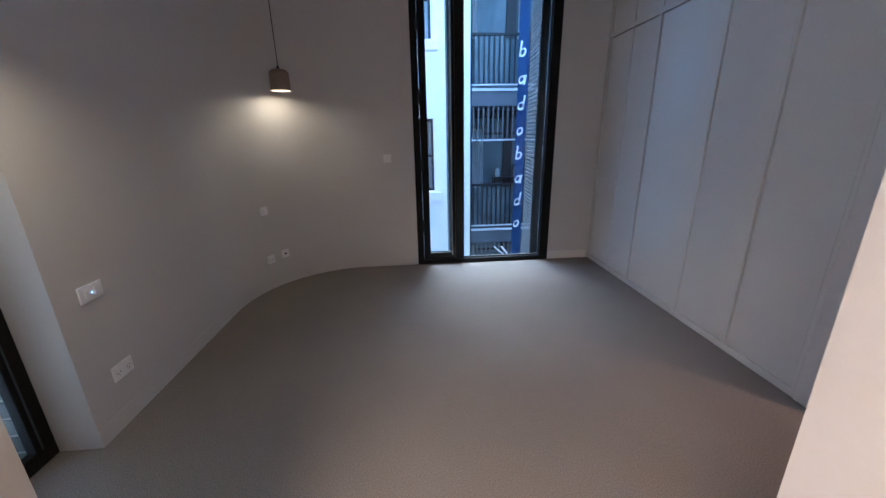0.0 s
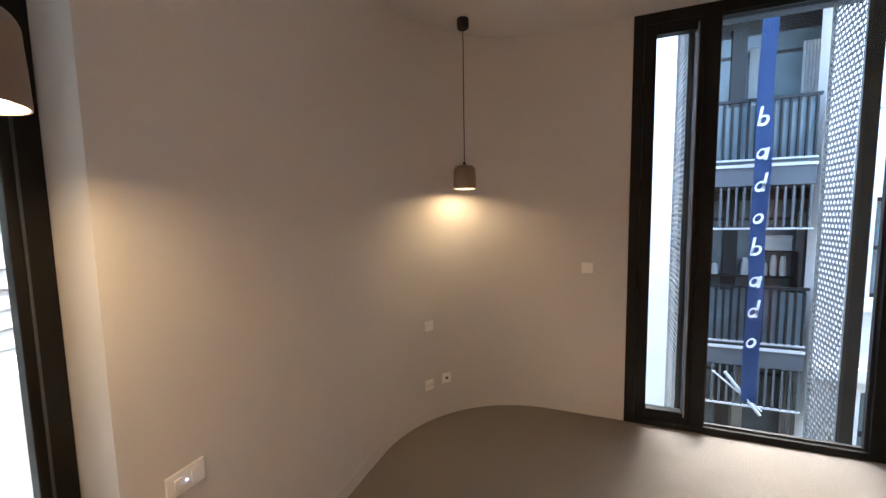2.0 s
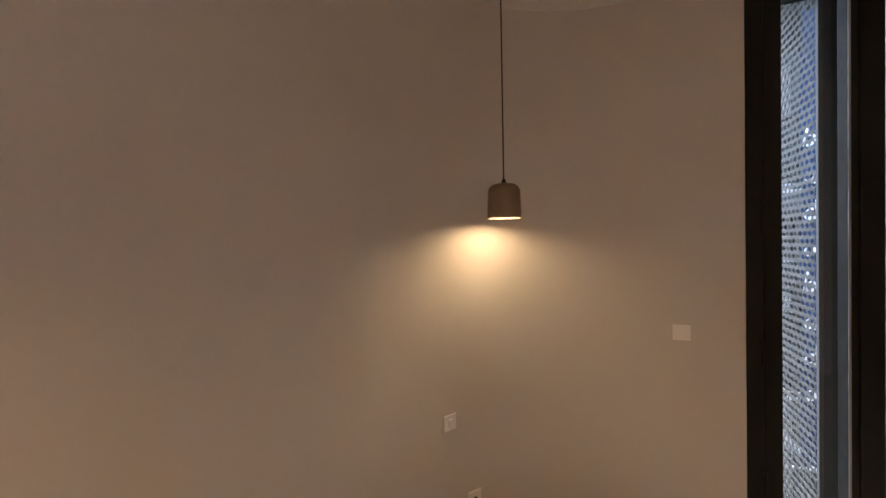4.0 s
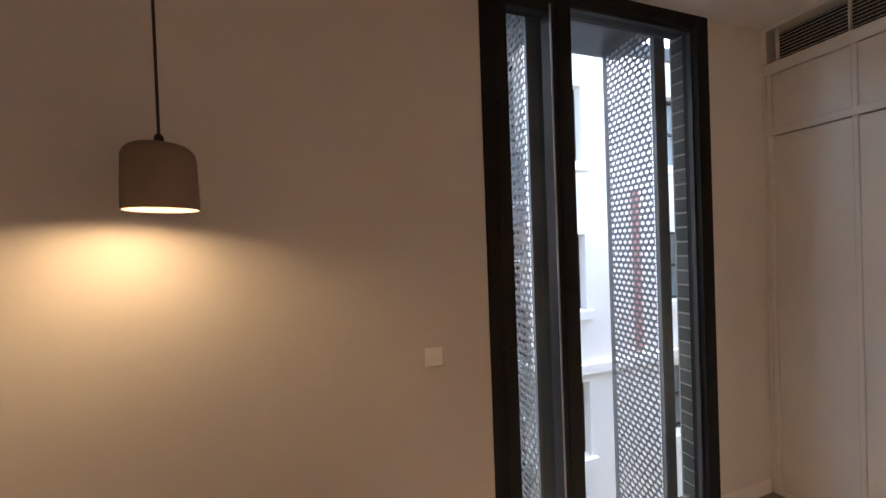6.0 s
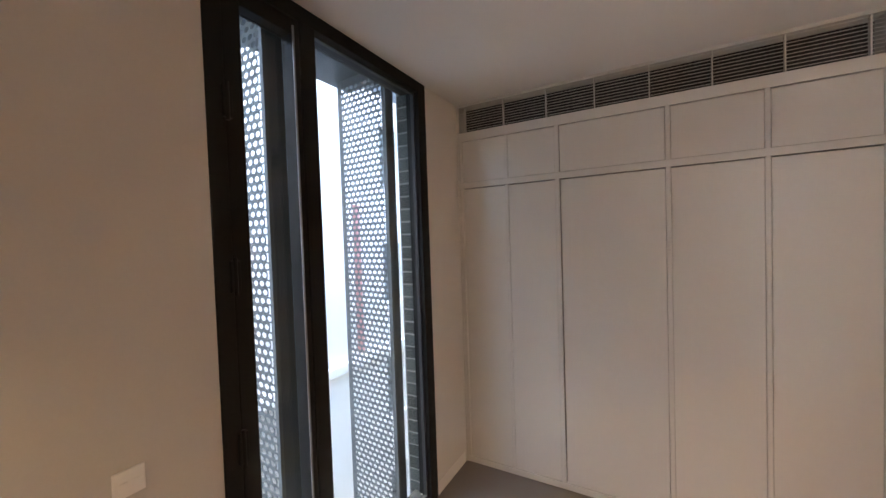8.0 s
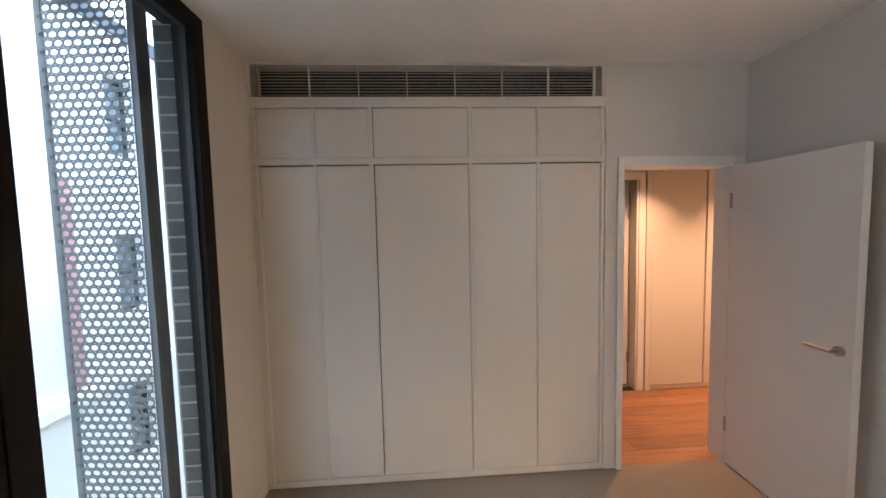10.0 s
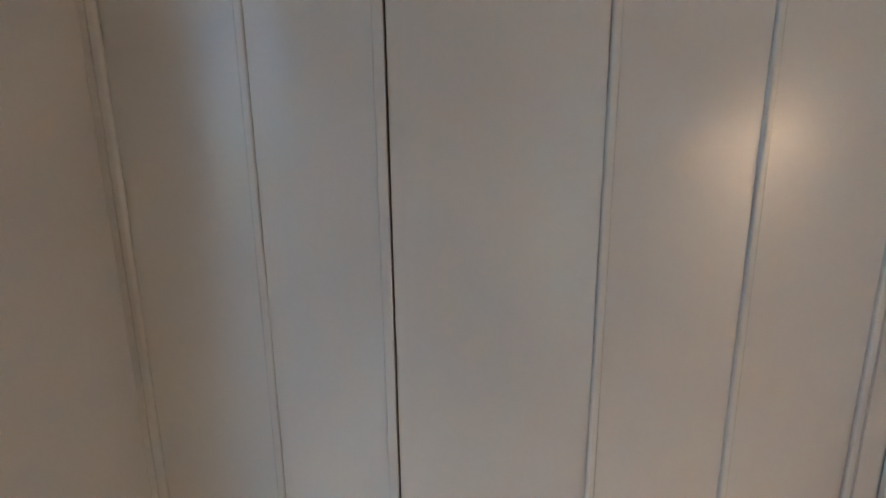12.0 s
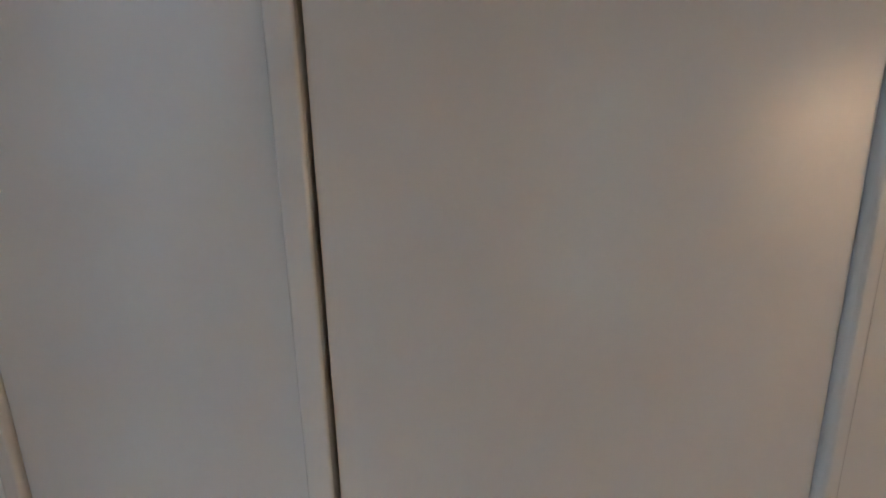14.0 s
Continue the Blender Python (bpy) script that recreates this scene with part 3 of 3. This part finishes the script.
setting("facade", joined(boxed(-12.0, -3.63, 0.0, 0.24, GZ, 3.3), boxed(-0.384, 12.0, 0.132, 0.24, GZ, 3.3), boxed(-3.63, -0.384, 0.142, 0.24, 2.96, 3.3),
                         boxed(-3.63, -0.384, 0.142, 0.24, GZ, -0.21)), BRICK, "dark grey brick facade around the tall window", "facade")
# unseen wall, added to keep southern sky light off the side window's reveal
setting("wing_wall", boxed(-5.6, -3.63, -3.75, -3.42, GZ, 4.2), BRICK, "unseen dark grey brick wall added to cut the south sky", "wall")


def house(name, label, x0, x1, y0, y1, z1, wall_mat, openings, plane_y, inset=0.0):
    """A building whose facing wall has real openings; openings: (x0, x1, z0, z1)."""
    ob = thing(name, label, "building")
    bm = bmesh.new()
    xs = sorted({x0, x1, *[o[0] for o in openings], *[o[1] for o in openings]})
    for xa, xb in zip(xs, xs[1:]):
        holes = sorted((o[2], o[3]) for o in openings if o[0] <= xa + 1e-6 and o[1] >= xb - 1e-6)
        z = GZ
        for ha, hb in holes + [(z1, z1)]:
            if ha > z:
                box(bm, xa, xb, plane_y, plane_y + 0.35, z, ha)
            z = hb
    bmesh.ops.remove_doubles(bm, verts=bm.verts[:], dist=1e-5)
    part("front_wall", bm, wall_mat, ob)
    part("body", boxed(x0 + inset, x1, plane_y + 0.7, y1, GZ, z1), wall_mat, ob)
    part("roof", boxed(x0, x1, plane_y - 0.05, y1 + 0.1, z1, z1 + 0.3), SLAB, ob)
    return ob


STOREY = 3.15
# white building to the right
wins = [(a, a + 0.76, 0.03 + STOREY * k, 1.64 + STOREY * k) for k in (-2, -1, 0, 1) for a in (2.15, 5.30, 7.34, 9.4, 11.5)]
white = house("white_building", "white rendered building with recessed sash windows and curtains", 1.50, 14.0, OY, 12.0, 5.6, RENDERED, wins, OY, 0.58)


def sash_window(parent, x0, x1, z0, z1, y):
    w = part("window", joined(boxed(x0, x0 + 0.05, y + 0.2, y + 0.27, z0, z1), boxed(x1 - 0.05, x1, y + 0.2, y + 0.27, z0, z1),
                              boxed(x0 + 0.05, x1 - 0.05, y + 0.2, y + 0.27, z0, z0 + 0.06), boxed(x0 + 0.05, x1 - 0.05, y + 0.2, y + 0.27, z1 - 0.06, z1),
                              boxed(x0 + 0.05, x1 - 0.05, y + 0.19, y + 0.27, (z0 + z1) / 2 - 0.03, (z0 + z1) / 2 + 0.03)), DARKCLAD, parent, "dark timber sash frame")
    part("pane", boxed(x0 + 0.05, x1 - 0.05, y + 0.225, y + 0.231, z0 + 0.06, z1 - 0.06), GLASS, w)
    bm = bmesh.new()
    n = 26
    rows = []
    for k in range(n + 1):
        xx = x0 + 0.05 + (x1 - x0 - 0.1) * k / n
        yy = y + 0.33 + 0.018 * math.sin(k * 1.9) + 0.008 * math.sin(k * 4.3)
        rows.append((bm.verts.new((xx, yy, z0 + 0.02)), bm.verts.new((xx, yy, z1 - 0.02))))
    for (a, b), (c, d) in zip(rows, rows[1:]):
        bm.faces.new((a, c, d, b))
    part("curtain", bm, CURTAIN, w, "grey net curtain", smooth=True)
    # added dark sheet, its colour standing for the unlit room behind the curtain
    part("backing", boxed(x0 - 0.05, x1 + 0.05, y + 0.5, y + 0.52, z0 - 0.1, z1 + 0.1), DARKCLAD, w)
    part("sill", boxed(x0 - 0.12, x1 + 0.12, y - 0.09, y + 0.2, z0 - 0.20, z0 - 0.002, bevel=0.01), RENDERED, w, "white projecting sill")


for a in wins:
    sash_window(white, *a, OY)
part("downpipe", boxed(4.18, 4.32, OY - 0.12, OY - 0.002, -1.0, 2.6, bevel=0.03), PINK, white, "faded red vertical duct")
part("string_course", boxed(1.50, 14.0, OY - 0.12, OY - 0.002, -1.32, -1.10, bevel=0.02), RENDERED, white, "white string course")
part("stone_base", boxed(1.50, 1.94, OY - 0.03, OY - 0.002, GZ, -1.33), STONE, white, "grey stone pier")

# white building to the left
wins_w = [(a, a + 0.9, 0.03 + STOREY * k, 1.64 + STOREY * k) for k in (-2, -1, 0, 1) for a in (-6.6, -4.4, -2.22)]
white_w = house("white_building", "white rendered building with dark sash windows beyond the lane", -9.0, -0.50, OY - 0.05, 12.0, 5.6, RENDERED, wins_w, OY - 0.05)
for a in wins_w:
    sash_window(white_w, *a, OY - 0.05)

# dark balcony building between them
dark = thing("apartment_building", "dark clad apartment building with stacked railed balconies", "building")
part("rear_wall", boxed(-0.498, 2.07, 6.4, 12.0, GZ, 5.4), DARKCLAD, dark)
for xx, yy in ((-0.498, OY + 0.05), (2.012, OY + 0.36)):
    part("side_wall", boxed(xx, xx + 0.058, yy, 6.4, GZ, 5.4), DARKCLAD, dark)
part("roof", boxed(-0.498, 1.46, OY - 0.1, 12.0, 5.4, 5.65), SLAB, dark)
for k in (-2, -1, 0, 1):
    z = -0.93 + STOREY * k
    bal = part("balcony", joined(boxed(-0.46, 1.41, OY, OY + 0.38, z - 0.34, z, bevel=0.01), boxed(-0.46, 2.01, OY + 0.381, 6.4, z - 0.34, z - 0.004)), SLAB, dark, "grey balcony slab")
    part("edge_trim", boxed(-0.46, 1.41, OY - 0.03, OY - 0.002, z - 0.03, z + 0.02), PALE, bal, "pale metal edge")
    part("top_rail", boxed(-0.46, 1.41, OY - 0.03, OY + 0.03, z + 1.05, z + 1.10), RAIL, bal)
    part("bottom_rail", boxed(-0.46, 1.41, OY - 0.015, OY + 0.015, z + 0.08, z + 0.11), PALE, bal)
    for i in range(17):
        x = -0.43 + i * 0.111
        part("baluster", boxed(x, x + 0.028, OY - 0.02, OY + 0.02, z + 0.11, z + 1.05), RAIL, bal)
    part("screen", boxed(-0.46, 1.41, OY + 0.05, OY + 0.06, z + 0.04, z + 1.0), SKYGLASS, bal, "glass behind the railing, coloured for the sky it reflects")
    win = part("window", boxed(-0.44, 0.58, 6.33, 6.39, z + 0.02, z + 2.6), SKYGLASS, dark, "large dark balcony glazing")
    part("mullion", boxed(0.58, 0.82, 6.28, 6.39, z, z + 2.75), DARKCLAD, win)
    part("pane", boxed(0.82, 2.0, 6.33, 6.39, z + 0.02, z + 2.6), SKYGLASS, win)
    part("transom", boxed(-0.44, 2.0, 6.315, 6.329, z + 2.2, z + 2.26), DARKCLAD, win)
    for cx0, cx1 in ((1.66, 1.95), (0.86, 1.05), (-0.40, -0.14)) if k % 2 else ((1.74, 1.86), (-0.30, 0.05)):
        bm = bmesh.new()
        strip = []
        for i in range(19):
            xx = cx0 + (cx1 - cx0) * i / 18
            yy = 6.27 + 0.022 * math.sin(i * 2.1)
            strip.append((bm.verts.new((xx, yy, z + 0.06)), bm.verts.new((xx, yy, z + 2.35))))
        for (q0, q1), (q2, q3) in zip(strip, strip[1:]):
            bm.faces.new((q0, q2, q3, q1))
        part("curtain", bm, SHEER, win, "pale pleated curtain", smooth=True)
    # hanging slats under the slab
    for i in range(17):
        x = -0.43 + i * 0.111
        part("slat", boxed(x, x + 0.03, OY + 0.0, OY + 0.03, z - 1.05, z - 0.36), LOUVRE, bal)
    part("slat_rail", boxed(-0.46, 1.41, OY - 0.01, OY + 0.03, z - 1.08, z - 1.05), PALE, bal)

# a low shelf with jars behind the middle balcony
shelf = thing("shelf_unit", "low dark open shelf behind the balcony railing", "shelf", at=pose(0.0, 6.06, -0.934))
for x in (0.30, 1.06, 1.68):
    part("upright", boxed(x, x + 0.03, 0.0, 0.20, 0.0, 1.60 if x > 1 else 1.13), DARKCLAD, shelf)
part("board", boxed(1.091, 1.679, 0.0, 0.20, 1.60, 1.625), DARKCLAD, shelf)
part("board", boxed(0.331, 1.059, 0.0, 0.20, 1.10, 1.13), DARKCLAD, shelf)
part("board", boxed(1.091, 1.679, 0.0, 0.20, 1.10, 1.13), DARKCLAD, shelf)
POT = material("pale_ceramic", (0.55, 0.60, 0.61), 0.45, vary=0.08, scale=8)
for x, r, h in ((1.23, 0.055, 0.24), (1.37, 0.05, 0.40), (1.52, 0.05, 0.38), (0.42, 0.06, 0.22), (0.92, 0.06, 0.34)):
    jar = thing("jar", "pale ceramic jar standing on the dark shelf", "jar", at=pose(x, 6.16, 0.197), group="jars on the shelf")
    part("body", turned([(0.0, 0.0), (r * 0.9, 0.0), (r, h * 0.1), (r, h * 0.75), (r * 0.7, h * 0.88), (0.0, h * 0.88)], 20), POT, jar, smooth=True)
    part("lid", turned([(0.0, h * 0.885), (r * 0.75, h * 0.885), (r * 0.72, h), (0.0, h)], 20), POT, jar, smooth=True)
crate_w = thing("storage_box", "pale blue storage box on top of the shelf", "box", at=pose(1.38, 6.16, 0.692))
part("tub", boxed(-0.23, 0.23, -0.09, 0.09, 0.0, 0.25, bevel=0.02), POT, crate_w)
part("lid", boxed(-0.235, 0.235, -0.095, 0.095, 0.251, 0.285, bevel=0.01), POT, crate_w)

# hanging banner
banner = thing("banner", "tall narrow blue street banner with white letters", "banner", at=pose(0.55, 4.60, 0.0))
cloth = bmesh.new()
prev = None
for k in range(41):
    z = -1.75 + (5.6 + 1.75) * k / 40
    dy = 0.03 * math.sin(k * 0.5)
    row = [cloth.verts.new((u * 0.108, dy + 0.012 * math.cos(u * 2 + k * 0.35), z)) for u in (-1, -0.5, 0, 0.5, 1)]
    if prev:
        for a, b, c, d in zip(prev, prev[1:], row[1:], row):
            cloth.faces.new((a, b, c, d))
    prev = row
bmesh.ops.solidify(cloth, geom=cloth.faces[:], thickness=0.004)
part("cloth", cloth, BANNER, banner, smooth=True)


def slab_quad(bm, q, depth=0.006):
    """A four-cornered plate in x-z, with thickness along y."""
    f = [bm.verts.new((x, 0.0, z)) for x, z in q]
    r = [bm.verts.new((x, depth, z)) for x, z in q]
    bm.faces.new(f)
    bm.faces.new(r[::-1])
    for i in range(4):
        j = (i + 1) % 4
        bm.faces.new((f[j], f[i], r[i], r[j]))


def glyph(stem, bowl):
    """A slanted brush mark: a stem and a ring or a hook, standing in x-z."""
    bm = bmesh.new()
    if bowl:
        n = 18
        ring = []
        for k in range(n):
            a = 2 * math.pi * k / n
            inner = 0.58 - 0.16 * math.cos(a + 0.6)
            c, d = 0.085 * math.cos(a) + 0.025 * math.sin(a), 0.10 * math.sin(a)
            ring.append(((c, d), (c * inner, d * inner)))
        for k in range(n):
            (a, b), (c, d) = ring[k], ring[(k + 1) % n]
            slab_quad(bm, (a, c, d, b))
    for x0, z0, x1, z1, w in stem:
        slab_quad(bm, ((x0 - w, z0), (x0 + w, z0), (x1 + w, z1), (x1 - w, z1)), 0.007)
    bmesh.ops.recalc_face_normals(bm, faces=bm.faces[:])
    return bm


MARKS = [([(-0.085, -0.09, -0.035, 0.25, 0.022)], True),
         ([(0.060, -0.11, 0.100, 0.11, 0.024)], True),
         ([(0.05, -0.09, 0.10, 0.25, 0.022)], True), ([], True)]
for k in range(8):
    mark = part("white_mark", glyph(*MARKS[k % 4]), LETTER, banner, "white painted mark")
    mark.location, mark.scale = (-0.032, -0.062, 2.86 - 0.51 * k), (0.78, 1.0, 0.85)
part("arm", rod((0.16, 0.0, -1.95), (-0.32, 0.1, -1.3), 0.025), PALE, banner, "white steel bracket", smooth=True)
part("arm", rod((0.2, 0.05, -1.9), (-0.5, 0.1, -1.3), 0.016), PALE, banner, "white steel bracket", smooth=True)
part("arm", rod((0.0, 0.35, 5.6), (0.0, -0.05, 5.6), 0.02), PALE, banner, smooth=True)

# the terrace and the neighbouring house west of the side window
west = thing("weatherboard_house", "white weatherboard house beside a small terrace", "building")
part("front_wall", boxed(-12, -5.6, -9, 0.0, GZ, 4.4), BOARD, west)
part("roof", boxed(-12, -5.4, -9, 0.1, 4.4, 4.6), SLAB, west)
for k in range(15):
    z = 0.52 + 0.13 * k
    bm = prism([(-5.598, -3.3), (-5.598, 0.0), (-5.545, 0.0), (-5.545, -3.3)], z, z + 0.104)
    for v in bm.verts:
        if v.co.x > -5.58 and v.co.z > z + 0.05:
            v.co.x -= 0.035
    part("weatherboard", bm, BOARD, west)
part("ledge", boxed(-5.598, -5.15, -3.3, 0.0, 0.30, 0.50, bevel=0.012), BOARD, west, "deep white ledge")
setting("terrace", boxed(-5.6, -3.76, -3.42, 0.0, -0.40, -0.15), BOARD, "pale stone terrace outside the side window", "terrace")


# dark wire lifted to grey, painting in the haze of the window's reflections
WIRE = material("hazed_wire", (0.10, 0.105, 0.11), 0.5, metal=0.3)


def wire_chair(place):
    """A round basket chair of bent rods on a thin base."""
    ob = thing("wire_chair", "dark wire basket chair on the terrace", "chair", at=place)
    for k in range(22):
        a = 2 * math.pi * k / 22
        back = 0.5 + 0.5 * math.cos(a)
        top = 0.46 + 0.30 * back
        pts = [(0.12, 0.36), (0.24, 0.38), (0.31, 0.44), (0.335 + 0.03 * back, top)]
        bm = bmesh.new()
        for (r0, z0), (r1, z1) in zip(pts, pts[1:]):
            piece = rod((r0 * math.cos(a), r0 * math.sin(a), z0), (r1 * math.cos(a), r1 * math.sin(a), z1), 0.005, 6)
            bm = joined(bm, piece)
        part("rod", bm, WIRE, ob)
    for rad, zz, rise in ((0.12, 0.36, 0.0), (0.31, 0.44, 0.0), (0.35, 0.46, 0.30)):
        bm = bmesh.new()
        n = 32
        for k in range(n):
            p = []
            for q in (k, k + 1):
                a = 2 * math.pi * q / n
                back = 0.5 + 0.5 * math.cos(a)
                p.append((rad * math.cos(a), rad * math.sin(a), zz + rise * back))
            bm = joined(bm, rod(p[0], p[1], 0.008, 6))
        part("ring", bm, WIRE, ob)
    for k in range(4):
        a = radians(45 + 90 * k)
        part("leg", rod((0.14 * math.cos(a), 0.14 * math.sin(a), 0.36), (0.26 * math.cos(a), 0.26 * math.sin(a), 0.0), 0.009, 8), WIRE, ob)
    return ob


wire_chair(pose(-5.02, -1.62, -0.15, 0, 0, 60))
pot = thing("planter", "tall square white planter on the terrace", "planter", at=pose(-4.58, -1.93, -0.15))
part("tub", joined(boxed(-0.18, 0.18, -0.18, -0.15, 0.0, 0.94, bevel=0.006), boxed(-0.18, 0.18, 0.15, 0.18, 0.0, 0.94, bevel=0.006), boxed(-0.18, -0.15, -0.15, 0.15, 0.0, 0.94),
                   boxed(0.15, 0.18, -0.15, 0.15, 0.0, 0.94), boxed(-0.15, 0.15, -0.15, 0.15, 0.0, 0.86)), BOARD, pot)
part("plinth", boxed(-0.195, 0.195, -0.195, 0.195, 0.0, 0.07, bevel=0.01), BOARD, pot, "projecting white foot")
screen = thing("privacy_screen", "faded pink panel screen standing on the terrace", "screen", at=pose(-4.40, -1.72, -0.15))
part("panel", boxed(-0.02, 0.0, 0.02, 0.78, 0.04, 1.70, bevel=0.003), PINK, screen)
for y in (0.0, 0.782):
    part("post", boxed(-0.03, 0.008, y, y + 0.018, 0.0, 1.74, bevel=0.003), BOARD, screen, "white post")
bracket = thing("cable_box", "small black cable box on the terrace floor", "box", at=pose(-4.16, -1.80, -0.15, 0, 0, 12))
part("case", boxed(-0.05, 0.05, -0.04, 0.04, 0.0, 0.14, bevel=0.006), RAIL, bracket)
part("cover", boxed(0.0505, 0.056, -0.03, 0.03, 0.02, 0.12, bevel=0.002), PALE, bracket, "pale riveted cover")
carton = thing("storage_box", "small white lidded storage box on the terrace", "box", at=pose(-3.93, -1.99, -0.15, 0, 0, 20))
part("tub", boxed(-0.06, 0.06, -0.06, 0.06, 0.0, 0.09, bevel=0.008), PLASTIC, carton)
part("lid", boxed(-0.064, 0.064, -0.064, 0.064, 0.0905, 0.102, bevel=0.004), PLASTIC, carton)

# ---------------------------------------------------------------- brick reveals, piece by piece
def brick_reveal(name, label, place, deep=True):
    """Courses of stretchers along local y from 0, facing local -x at x = 0."""
    ob = thing(name, label, "brick wall", kind="structure", at=place)
    part("mortar_bed", boxed(0.006, 0.10, 0.0, 0.49 if deep else 0.12, -0.1, 2.72), MORTAR, ob, "pale mortar")
    long = mesh_of("brick", boxed(0.0, 0.09, 0.0, 0.225, 0.0, 0.074, bevel=0.003), BRICK)
    half = mesh_of("brick", boxed(0.0, 0.09, 0.0, 0.108, 0.0, 0.074, bevel=0.003), BRICK)
    for c in range(32):
        z = -0.05 + c * 0.086
        y = 0.0
        for me, w in (((long, 0.225), (long, 0.225)) if c % 2 else ((half, 0.108), (long, 0.225), (half, 0.108))) if deep else ((half, 0.108),):
            b = new("brick", me)
            b.parent, b.location = ob, (random.uniform(-0.001, 0.001), y, z)
            y += w + 0.010
    return ob


brick_reveal("brick_reveal", "dark grey glazed brick reveal with pale joints", pose(-0.416, 0.128, 0.0), False)
brick_reveal("brick_reveal", "dark grey brick reveal outside the side window", pose(-3.428, -2.236, 0.0, 0, 0, 90), False)

# ---------------------------------------------------------------- oak boards of the hall, piece by piece
boards = tagged(new("hall_boards"), "warm oak floorboards with dark grain in the hall", "timber floor", kind="structure")
for row in range(7):
    x0 = 0.022 + row * 0.155
    y = -4.9 - random.uniform(0, 0.8)
    while y < -1.1:
        ln = random.uniform(1.2, 2.0)
        a, b = max(y, -4.9), min(y + ln, -1.1)
        if b - a > 0.05:
            w = min(0.1535, HX - x0)
            ob = new("board", mesh_of("board", boxed(0, w, 0, b - a - 0.0015, -0.016, 0.0, bevel=0.0008), OAK))
            ob.parent, ob.location = boards, (x0, a, -0.001)
        y += ln
